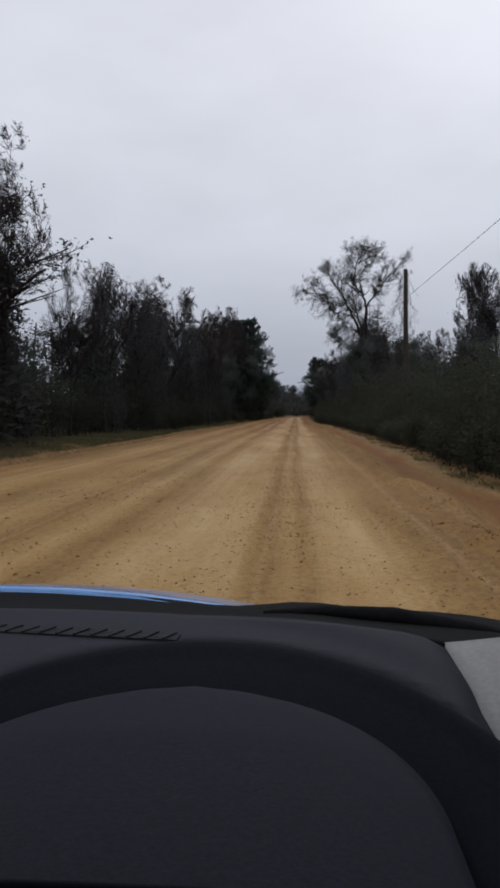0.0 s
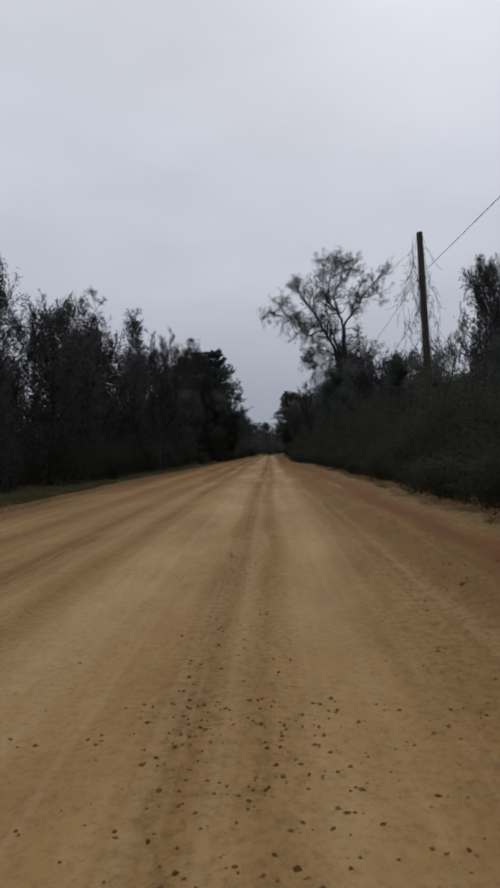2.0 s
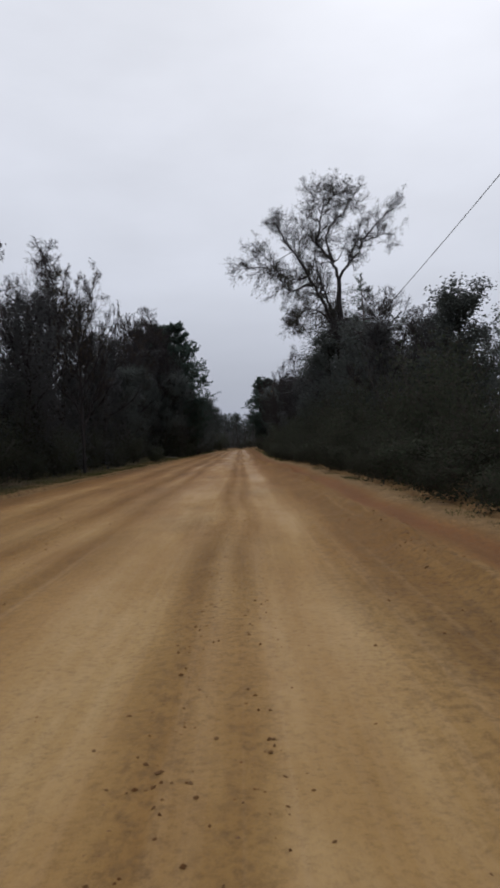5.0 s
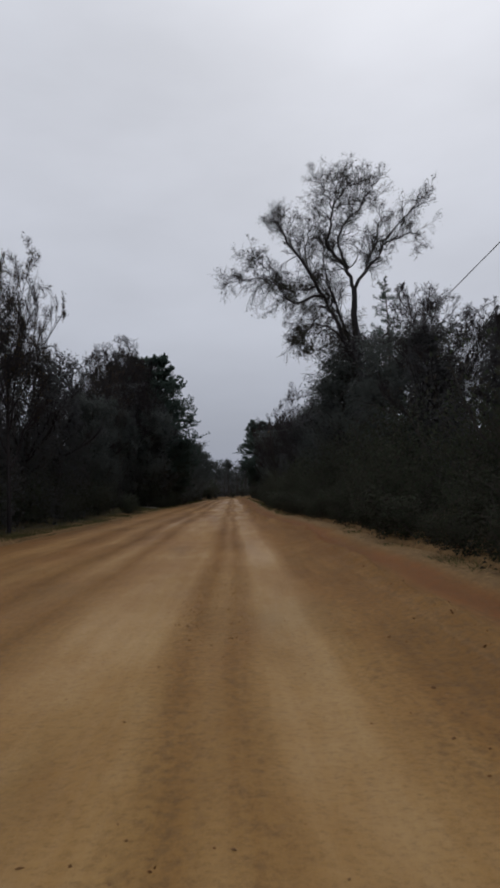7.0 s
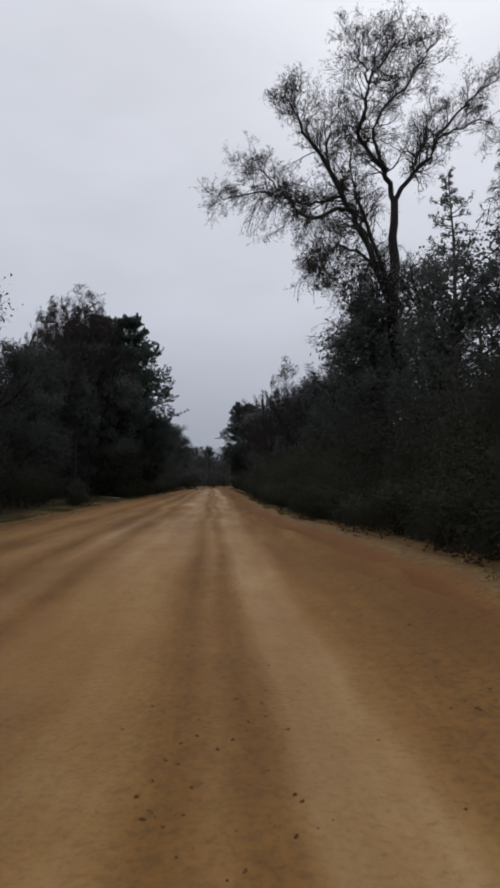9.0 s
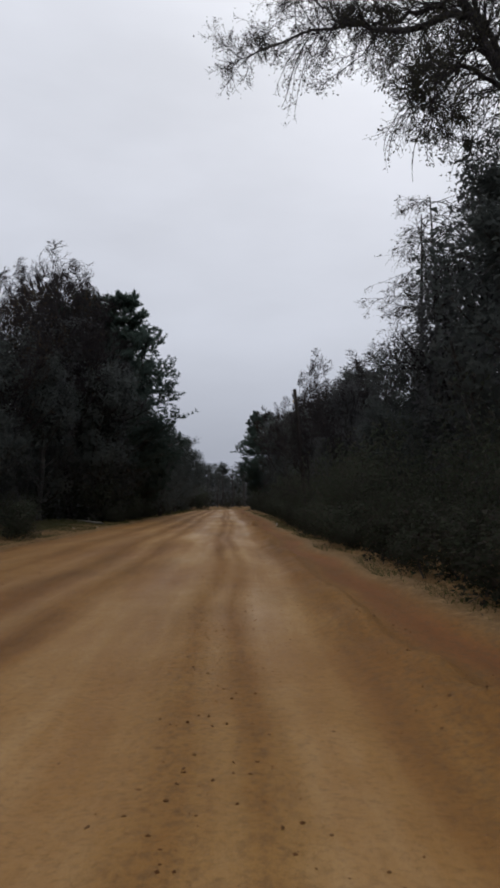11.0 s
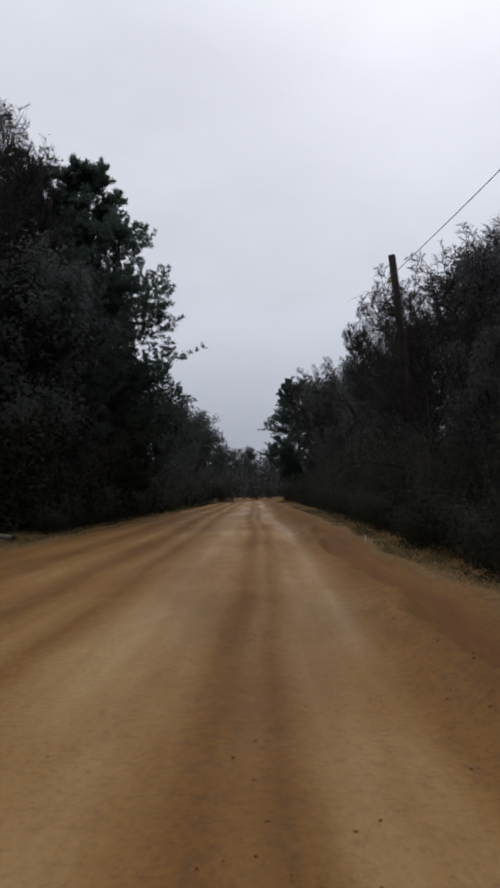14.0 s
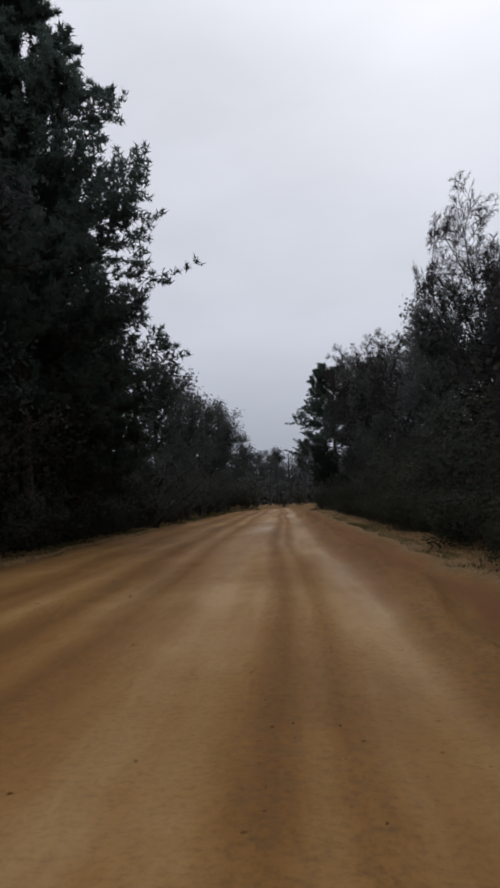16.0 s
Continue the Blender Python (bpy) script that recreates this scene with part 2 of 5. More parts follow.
DARK_LEAF = leaf_material("dark_small_leaves", [(0.030, 0.032, 0.022), (0.046, 0.046, 0.030), (0.038, 0.036, 0.026)], 0.6)
NEEDLE = leaf_material("pine_needles", [(0.070, 0.098, 0.087), (0.091, 0.123, 0.105), (0.079, 0.109, 0.095)], 0.5)
SHRUB_LEAF = leaf_material("shrub_leaves", [(0.046, 0.053, 0.038), (0.052, 0.062, 0.040), (0.062, 0.054, 0.046), (0.042, 0.052, 0.034)])
GRASS = leaf_material("grass_blades", [(0.050, 0.060, 0.022), (0.068, 0.076, 0.028), (0.125, 0.100, 0.050), (0.055, 0.064, 0.024), (0.09, 0.065, 0.035)], 0.6)
STONE = leaf_material("clay_clods", [(0.20, 0.108, 0.042), (0.25, 0.14, 0.056), (0.28, 0.165, 0.07), (0.30, 0.18, 0.078), (0.29, 0.18, 0.085), (0.34, 0.22, 0.11)], 0.6)
WIRE = speckled("aluminium_wire", (0.02, 0.02, 0.022), (0.05, 0.05, 0.052), 20.0, 0.6, 0.1)

# ---------------------------------------------------------------- mesh helpers
def mesh_from(name, verts, faces, mat, smooth=False):
    me = bpy.data.meshes.new(name)
    verts, faces = np.asarray(verts, np.float32), np.asarray(faces, np.int32)
    n, k = faces.shape
    me.vertices.add(len(verts))
    me.vertices.foreach_set("co", verts.ravel())
    me.loops.add(n * k)
    me.loops.foreach_set("vertex_index", faces.ravel())
    me.polygons.add(n)
    me.polygons.foreach_set("loop_start", np.arange(0, n * k, k, dtype=np.int32))
    me.polygons.foreach_set("use_smooth", np.full(n, smooth))
    me.materials.append(mat)
    me.update(calc_edges=True)
    me.validate()
    return me


def grid_faces(rows, cols):
    i = np.arange(rows - 1)[:, None] * cols + np.arange(cols - 1)[None]
    return np.stack([i, i + 1, i + cols + 1, i + cols], -1).reshape(-1, 4)


def tubes(limbs, sides):
    """Tapered round limbs, given as (points, radii), in one go."""
    vs, fs, base = [], [], 0
    ang = np.arange(sides) * 2 * np.pi / sides
    for pts, rad in limbs:
        pts, rad = np.asarray(pts, float), np.asarray(rad, float)
        t = np.gradient(pts, axis=0)
        t /= np.linalg.norm(t, axis=1, keepdims=True) + 1e-9
        ref = np.where(np.abs(t[:, 2:3]) > 0.9, [[1.0, 0, 0]], [[0, 0, 1.0]])
        a = np.cross(t, ref)
        a /= np.linalg.norm(a, axis=1, keepdims=True) + 1e-9
        b = np.cross(t, a)
        ring = pts[:, None] + rad[:, None, None] * (np.cos(ang)[None, :, None] * a[:, None] + np.sin(ang)[None, :, None] * b[:, None])
        n = len(pts)
        vs.append(ring.reshape(-1, 3))
        i = np.arange(n - 1)[:, None] * sides + np.arange(sides)[None]
        j = np.arange(n - 1)[:, None] * sides + (np.arange(sides)[None] + 1) % sides
        fs.append(np.stack([i, j, j + sides, i + sides], -1).reshape(-1, 4) + base)
        base += n * sides
    return np.concatenate(vs), np.concatenate(fs)


def unit(v):
    return v / (np.linalg.norm(v, axis=-1, keepdims=True) + 1e-9)


def leaves(rng, centres, size, narrow=0.5, droop=0.3):
    """A pointed, slightly folded leaf at each centre, turned at random."""
    n = len(centres)
    d = unit(rng.normal(size=(n, 3)) - [0, 0, droop])
    s = unit(np.cross(d, rng.normal(size=(n, 3))))
    up = np.cross(d, s)
    L = (size * rng.uniform(0.6, 1.35, n))[:, None]
    w = L * narrow * 0.5
    c = np.asarray(centres)
    v = np.stack([c - d * L / 2, c + s * w + up * L * 0.12, c + d * L / 2, c - s * w + up * L * 0.12], 1).reshape(-1, 3)
    return v, np.arange(4 * n).reshape(n, 4)


def small_leaves(rng, centres, size, narrow=0.55, droop=0.3):
    """The same for the many small leaves of a crown, three corners each."""
    n = len(centres)
    d = unit(rng.normal(size=(n, 3)) - [0, 0, droop])
    s = unit(np.cross(d, rng.normal(size=(n, 3))))
    L = (size * rng.uniform(0.6, 1.35, n))[:, None]
    c = np.asarray(centres)
    v = np.stack([c - d * L / 2 + s * L * narrow / 2, c + d * L / 2, c - d * L * 0.35 - s * L * narrow / 2], 1).reshape(-1, 3)
    return v, np.arange(3 * n).reshape(n, 3)


def facing_leaves(rng, centres, size, height, narrow=0.75, loose=0.55):
    """Leaves of a dense crown, turned to the light on the outside of it."""
    c = np.asarray(centres)
    n = len(c)
    out = unit(np.stack([c[:, 0], c[:, 1], (c[:, 2] - height * 0.4) * 0.5 + 0.25], 1))
    face = unit(out + rng.normal(size=(n, 3)) * loose)
    d = unit(np.cross(face, rng.normal(size=(n, 3))) - [0, 0, 0.35])
    s = unit(np.cross(face, d))
    L = (size * rng.uniform(0.6, 1.35, n))[:, None]
    v = np.stack([c - d * L / 2 + s * L * narrow / 2, c + d * L / 2, c - d * L * 0.35 - s * L * narrow / 2], 1).reshape(-1, 3)
    return v, np.arange(3 * n).reshape(n, 3)


def limb(rng, start, way, length, r0, r1, n=6, wander=0.15, lift=0.0):
    pts, d = [np.asarray(start, float)], unit(np.asarray(way, float))
    for _ in range(n):
        d = unit(d + rng.normal(size=3) * wander + [0, 0, lift])
        pts.append(pts[-1] + d * length / n)
    return np.array(pts), np.linspace(r0, r1, n + 1)


def along(rng, pts, f):
    """The place and way at the fraction f of a limb."""
    k = f * (len(pts) - 1)
    i = min(int(k), len(pts) - 2)
    return pts[i] + (pts[i + 1] - pts[i]) * (k - i), unit(pts[i + 1] - pts[i])


def side_way(rng, way, spread, up=0.0):
    s = unit(np.cross(way, rng.normal(size=3)))
    return unit(way * math.cos(spread) + s * math.sin(spread) + np.array([0, 0, up]))


def branch_out(rng, parents, count, lo, ratio, spread, up, wander, lift, n=4, taper=0.55, thin=0.006):
    """Children of each limb: count of them from the fraction lo on, each ratio as long as its parent."""
    out = []
    for pts, rad in parents:
        total = np.linalg.norm(np.diff(pts, axis=0), axis=1).sum()
        for _ in range(count):
            f = rng.uniform(lo, 1.0)
            p, w = along(rng, pts, f)
            r = np.interp(f, np.linspace(0, 1, len(rad)), rad) * taper
            ln = total * ratio * rng.uniform(0.6, 1.25) * (1.15 - 0.55 * f)
            out.append(limb(rng, p, side_way(rng, w, spread * rng.uniform(0.7, 1.3), up), ln, max(r, thin), max(r * 0.35, thin * 0.7), n, wander, lift))
    return out


def scatter_on(rng, limbs, count, radius):
    """Centres scattered round the outer halves of limbs."""
    pick = rng.integers(0, len(limbs), count)
    f = rng.uniform(0.25, 1.05, count)
    p = np.array([along(rng, limbs[i][0], min(g, 0.999))[0] for i, g in zip(pick, f)])
    return p + rng.normal(size=(count, 3)) * radius


def part(name, verts, faces, mat, parent, label="", smooth=False):
    ob = new(name, mesh_from(name, verts, faces, mat, smooth))
    ob.parent = parent
    return tagged(ob, label)


def foliage(name, verts, faces, mat, parent, label="", height=6.0):
    """Leaves of one crown, shaded softly as one round mass."""
    verts, faces = np.asarray(verts, np.float64), np.asarray(faces)
    k = faces.shape[1]
    c = verts.reshape(-1, k, 3)
    own = unit(np.cross(c[:, 1] - c[:, 0], c[:, 2] - c[:, 0]))
    mid = c.mean(1)
    out = unit(mid * [1, 1, 0] + np.stack([0 * mid[:, 0], 0 * mid[:, 0], (mid[:, 2] - height * 0.45) * 0.55], 1))
    # every leaf turns its upper side outwards
    wrong = (own * out).sum(1) < 0
    c[wrong] = c[wrong][:, ::-1]
    own[wrong] *= -1
    ob = part(name, c.reshape(-1, 3), faces, mat, parent, label, True)
    n = unit(out + own * 0.4)
    ob.data.normals_split_custom_set_from_vertices(np.repeat(n, k, 0).tolist())
    return ob


def thing(name, label, category, group=""):
    return tagged(new(name), label, category, group)

# ---------------------------------------------------------------- ground and road
def smooth_noise(y, seed, step):
    r = np.random.default_rng(seed)
    k = r.uniform(-1, 1, 600)
    u = (np.asarray(y, float) + 1600) / step
    i = np.floor(u).astype(int) % 590
    f = u - np.floor(u)
    f = f * f * (3 - 2 * f)
    return k[i] * (1 - f) + k[i + 1] * f


def field(x, y, seed, step):
    """Smooth random heights over the plane, from -1 to 1."""
    r = np.random.default_rng(seed)
    k = r.uniform(-1, 1, (256, 256))
    u, v = np.asarray(x, float) / step + 1000, np.asarray(y, float) / step + 1000
    i, j = np.floor(u).astype(int), np.floor(v).astype(int)
    f, g = u - i, v - j
    f, g = f * f * (3 - 2 * f), g * g * (3 - 2 * g)
    i, j, p, q = i % 256, j % 256, (i + 1) % 256, (j + 1) % 256
    return (k[i, j] * (1 - f) + k[p, j] * f) * (1 - g) + (k[i, q] * (1 - f) + k[p, q] * f) * g


def bend(y):
    """How far the road has swung to the right by y."""
    y = np.asarray(y, float)
    return np.where(y > 178, (np.clip(y, 178, 330) - 178) ** 2 / 60.0, 0.0)


def left_edge(y):
    return np.interp(y, (-20, 50, 80, 100, 130, 170), (-8.0, -8.0, -7.4, -7.0, -6.9, -6.0)) + 0.22 * smooth_noise(y, 3, 2.3)


def right_edge(y):
    return np.interp(y, (-20, 64, 79, 104, 116, 180), (3.95, 4.0, 3.1, 3.15, 3.5, 3.4)) + 0.2 * smooth_noise(y, 4, 1.9)


def road_height(x, y):
    """Crown, worn wheel tracks, the windrow and gutter beside them, washboard and clods."""
    x, y = np.asarray(x, float), np.asarray(y, float)
    z = -0.0035 * (x + 1.8) ** 2 + 0.011
    for c, d, w in ((-5.0, 0.010, 0.3), (-2.3, 0.014, 0.3), (-0.95, 0.020, 0.28), (0.68, 0.022, 0.28)):
        z = z - d * np.exp(-(((x - c - 0.12 * smooth_noise(y, 11, 9)) / w) ** 2))
    R = right_edge(y)
    ridge = R - 1.85 + 0.18 * smooth_noise(y, 5, 4.5)
    # a windrow left by the grader, lumpy and steeper on its outer side
    side = np.where(x > ridge, 0.16, 0.30)
    z = z + (0.135 + 0.06 * smooth_noise(y, 6, 1.3) + 0.05 * field(x, y, 25, 0.3)) * np.exp(-(((x - ridge) / side) ** 2))
    z = z - 0.06 * np.exp(-(((x - R + 1.1) / 0.28) ** 2)) + 0.06 * np.clip((x - R + 0.9) / 0.5, 0, 1)
    z = z + 0.05 * np.exp(-(((x - left_edge(y) - 0.45) / 0.3) ** 2)) * (0.7 + 0.5 * smooth_noise(y, 7, 1.7))
    z = z + 0.010 * field(x, y, 21, 0.55) + 0.007 * field(x, y * 0.6, 22, 0.23) + 0.02 * field(x, y, 23, 2.7)
    loose = np.clip((np.abs(x + 0.15) < 0.3) * 1.0 + (x > 1.6) * 1.0 + (x < -3) * 0.6, 0, 1)
    return z + loose * 0.010 * np.abs(field(x, y, 24, 0.16))


def build_road():
    ys = np.concatenate([np.arange(-14, 3, 0.4), np.arange(3, 135, 0.19), np.arange(135, 262, 0.7)])
    u = np.linspace(0, 1, 112)
    L, R = left_edge(ys)[:, None], right_edge(ys)[:, None]
    x = (L - 0.35) + (R - L + 0.7) * u[None]
    y = np.repeat(ys[:, None], len(u), 1)
    z = road_height(x, y)
    rim = np.clip(np.minimum(x - L + 0.35, R + 0.35 - x) / 0.5, 0, 1)
    z = z * rim - 0.10 * (1 - rim)
    v = np.stack([x + bend(y), y, z], -1).reshape(-1, 3)
    road = new("road", mesh_from("road", v, grid_faces(len(ys), len(u)), CLAY, True))
    band = np.exp(-(((x - R + 1.2 + 0.16 * smooth_noise(y, 8, 3.0)) / np.interp(y, (75, 95), (0.34, 0.2))) ** 4))
    road.data.attributes.new("gutter_clay_and_shade", "FLOAT", "POINT").data.foreach_set("value", band.ravel().astype(np.float32))
    bank = np.clip((x - R + 0.85) / 0.25, 0, 1) + np.clip((L + 0.55 - x) / 0.3, 0, 1)
    road.data.attributes.new("sandy_bank", "FLOAT", "POINT").data.foreach_set("value", bank.ravel().astype(np.float32))
    return tagged(road, "tan and orange clay dirt road with packed wheel tracks", "road", kind="structure")


def ground_height(x, y):
    """Height of the ground beside the road; x as if the road ran straight."""
    d = np.maximum(left_edge(y) - x, x - right_edge(y))
    rise = 0.02 + 0.32 * np.clip(d / 3.5, 0, 1) ** 1.3 + 0.05 * field(x, y, 31, 1.3) * np.clip(d / 1.0, 0, 1) + 0.12 * field(x, y, 32, 5) * np.clip(d / 4, 0, 1)
    return np.where(d < 0, np.maximum(-0.4, 0.02 + d * 1.1), rise)


def build_ground():
    out = np.array([0.25, 0.5, 0.9, 1.4, 2, 2.7, 3.5, 4.5, 6, 8, 11, 15, 20, 28, 40, 70, 150, 400, 1500.0])
    ys = np.concatenate([[-1500, -400, -120, -50], np.arange(-30, 265, 0.9), [270, 290, 320, 400, 700, 1500]])
    L, R = left_edge(ys)[:, None], right_edge(ys)[:, None]
    x = np.concatenate([L - out[::-1][None], L, L + 0.4, (L + R) / 2, R - 0.4, R, R + out[None]], 1)
    y = np.repeat(ys[:, None], x.shape[1], 1)
    v = np.stack([x + bend(y), y, ground_height(x, y)], -1).reshape(-1, 3)
    return tagged(new("ground", mesh_from("ground", v, grid_faces(len(ys), x.shape[1]), FOREST_FLOOR, True)),
                  "dark forest floor of leaf litter and low weeds", "ground", kind="structure")


build_road()
build_ground()

# ---------------------------------------------------------------- trees
def stuff(ob):
    ob["kind"] = "stuff"
    return ob


def rounded(limbs, middle, wide, tall):
    """Bends the limbs that would stand out of a domed head back into it."""
    out = []
    for pts, rad in limbs:
        d = (pts - middle) / [wide, wide, tall]
        far = np.linalg.norm(d, axis=1, keepdims=True)
        k = np.where(far > 0.8, (0.8 + 0.24 * (1 - np.exp(-np.maximum(far - 0.8, 0) / 0.3))) / np.maximum(far, 0.01), 1.0)
        up = pts[:, 2:3] > middle[2] - tall
        out.append((np.where(up, middle + (pts - middle) * k, pts), rad))
    return out


def vine_tree(seed, h=10.0):
    """A tree hung with evergreen vines, bare twigs above them."""
    r = np.random.default_rng(seed)
    ob = thing("vine_covered_tree", "tall tree smothered in dark vines, bare twigs on top", "tree", "trees along the road")
    trunk = limb(r, (0, 0, -0.2), (0, 0, 1), h * 0.80, 0.17, 0.05, 9, 0.06, 0.12)
    big = branch_out(r, [trunk], 13, 0.3, 0.38, 0.8, 0.3, 0.14, 0.09, 5, 0.6)
    small = branch_out(r, big, 5, 0.3, 0.5, 0.65, 0.2, 0.16, 0.06, 3)
    twigs = branch_out(r, small + big[-6:], 8, 0.35, 0.5, 0.6, 0.2, 0.18, 0.05, 1)
    twigs += branch_out(r, small, 6, 0.3, 0.35, 0.8, 0.0, 0.2, 0.0, 1)
    big, small, twigs = (rounded(q, np.array([0, 0, h * 0.6]), h * 0.25, h * 0.36) for q in (big, small, twigs))
    t = part("trunk", *tubes([trunk], 7), BARK, ob, smooth=True)
    stuff(part("branch", *tubes(big + small + twigs, 3), TWIG_BARK, t, "bare grey twigs"))
    # a curtain of leaves down the stem, in lumps, with hanging skirts
    n = 6600
    k = r.uniform(0.0, 1.0, n) ** 0.9
    p = np.array([along(r, trunk[0], min(g, 0.999))[0] for g in k])
    a = r.uniform(0, 2 * np.pi, n)
    lump = 0.72 + 0.22 * np.sin(k * 17 + seed + 2 * np.cos(a)) + 0.14 * np.sin(3 * a + k * 9)
    wide = (1.62 * (1.03 - k * 0.62) * lump + 0.2) * h / 10 * r.uniform(0.6, 1.1, n) ** 0.5
    p = p + np.stack([np.cos(a) * wide, np.sin(a) * wide, r.normal(size=n) * 0.35], 1)
    q = np.concatenate([scatter_on(r, big, 1900, 0.26), scatter_on(r, small, 1700, 0.18)])
    q = q[q[:, 2] < h * 0.86]
    c = np.concatenate([p, q])
    size = np.repeat([0.17, 0.115, 0.10], [n // 3, n - n // 3, len(c) - n])
    v, f = facing_leaves(r, c, size, h)
    foliage("vine_foliage", v, f, VINE_LEAF, ob, "dark green hanging vine leaves", h)
    return ob


def bare_tree(seed, h=15.0, leafy=500, mat=BROWN_LEAF, bark=TWIG_BARK):
    """A forked winter tree with a rounded head of fine twigs."""
    r = np.random.default_rng(seed)
    ob = thing("bare_tree", "tall grey winter tree with bare twigs and few leaves", "tree", "trees along the road")
    trunk = limb(r, (0, 0, -0.2), (0, 0, 1), h * 0.5, 0.15, 0.085, 7, 0.06, 0.12)
    big, spin = [], r.uniform(0, 6.28)
    for i in range(11):
        f = 0.4 + 0.6 * (i / 10) ** 0.8
        p, _ = along(r, trunk[0], min(f, 0.999))
        a = spin + i * 2.4 + r.normal() * 0.3
        out = r.uniform(0.45, 0.95) if i < 9 else 0.25
        big.append(limb(r, p, (np.cos(a) * out, np.sin(a) * out, 0.8), h * r.uniform(0.36, 0.5), 0.075 - 0.004 * i, 0.014, 7, 0.15, 0.04))
    mid = branch_out(r, big, 13, 0.15, 0.36, 0.75, 0.2, 0.2, 0.05, 4)
    twig = branch_out(r, mid, 9, 0.2, 0.44, 0.7, 0.08, 0.24, 0.02, 2, 0.5, 0.011) + branch_out(r, big, 6, 0.4, 0.14, 0.7, 0.1, 0.22, 0.02, 2, 0.4, 0.011)
    fine = branch_out(r, twig, 8, 0.15, 0.55, 0.75, 0.0, 0.2, 0.0, 1, 0.6, 0.008)
    head = np.array([0, 0, h * 0.63])
    big, mid, twig, fine = (rounded(q, head, h * 0.27, h * 0.37) for q in (big, mid, twig, fine))
    t = part("trunk", *tubes([trunk], 8), bark, ob, smooth=True)
    stuff(part("branch", *tubes(big + mid, 4), bark, t))
    stuff(part("twig", *tubes(twig + fine, 3), bark, t))
    part("foliage", *small_leaves(r, scatter_on(r, twig, leafy, 0.08), 0.085, 0.7, 0.7), mat, ob, "sparse dry leaves")
    return ob


def slender_tree(seed, h=15.0):
    """A thin upright sapling with short side branches and a few leaves left."""
    r = np.random.default_rng(seed)
    ob = thing("slender_tree", "thin tall sapling with short side branches and sparse leaves", "tree", "trees along the road")
    trunk = limb(r, (0, 0, -0.2), (0, 0, 1), h, 0.13, 0.02, 12, 0.022, 0.2)
    big = []
    for f in np.sort(r.uniform(0.42, 0.99, 58)):
        p, _ = along(r, trunk[0], f)
        a = r.uniform(0, 2 * np.pi)
        big.append(limb(r, p, (np.cos(a), np.sin(a), r.uniform(-0.2, 0.8)), (2.1 - 1.5 * max(0.0, f - 0.5)) * r.uniform(0.25, 1.2), 0.022, 0.006, 7, 0.16, -0.07))
    mid = branch_out(r, big, 7, 0.15, 0.42, 0.75, -0.05, 0.2, -0.10, 4)
    twig = branch_out(r, mid, 5, 0.2, 0.75, 0.7, -0.3, 0.2, -0.2, 3)
    t = part("trunk", *tubes([trunk], 7), BARK, ob, smooth=True)
    stuff(part("branch", *tubes(big + mid, 3), BARK, t))
    stuff(part("twig", *tubes(twig, 3), BARK, t))
    part("foliage", *small_leaves(r, scatter_on(r, twig, 2600, 0.05), 0.07, 0.7, 0.6), DARK_LEAF, ob, "small dark leaves in loose sprays")
    return ob


def evergreen_tree(seed, h=11.0, many=11500):
    """A dense, round-headed broadleaf evergreen, leafy almost to the ground."""
    r = np.random.default_rng(seed)
    ob = thing("evergreen_tree", "dense dark broadleaf evergreen tree, leafy to the ground", "tree", "trees along the road")
    trunk = limb(r, (0, 0, -0.2), (0, 0, 1), h * 0.85, 0.2, 0.04, 8, 0.06, 0.05)
    big = branch_out(r, [trunk], 34, 0.03, 0.32, 1.0, 0.25, 0.15, 0.06, 5, 0.5)
    mid = branch_out(r, big, 5, 0.3, 0.5, 0.7, 0.1, 0.18, 0.02, 3)
    t = part("trunk", *tubes([trunk], 7), BARK, ob, smooth=True)
    stuff(part("branch", *tubes(big + mid[::4], 3), BARK, t))
    n = many // 5
    c = np.concatenate([scatter_on(r, big, n, 0.3), scatter_on(r, mid, many - n, 0.22)])
    v, f = facing_leaves(r, c, np.where(np.arange(len(c)) < n, 0.20, 0.13) * (11500 / many) ** 0.5, h)
    foliage("crown", v, f, EVERGREEN_LEAF, ob, "", h)
    return ob


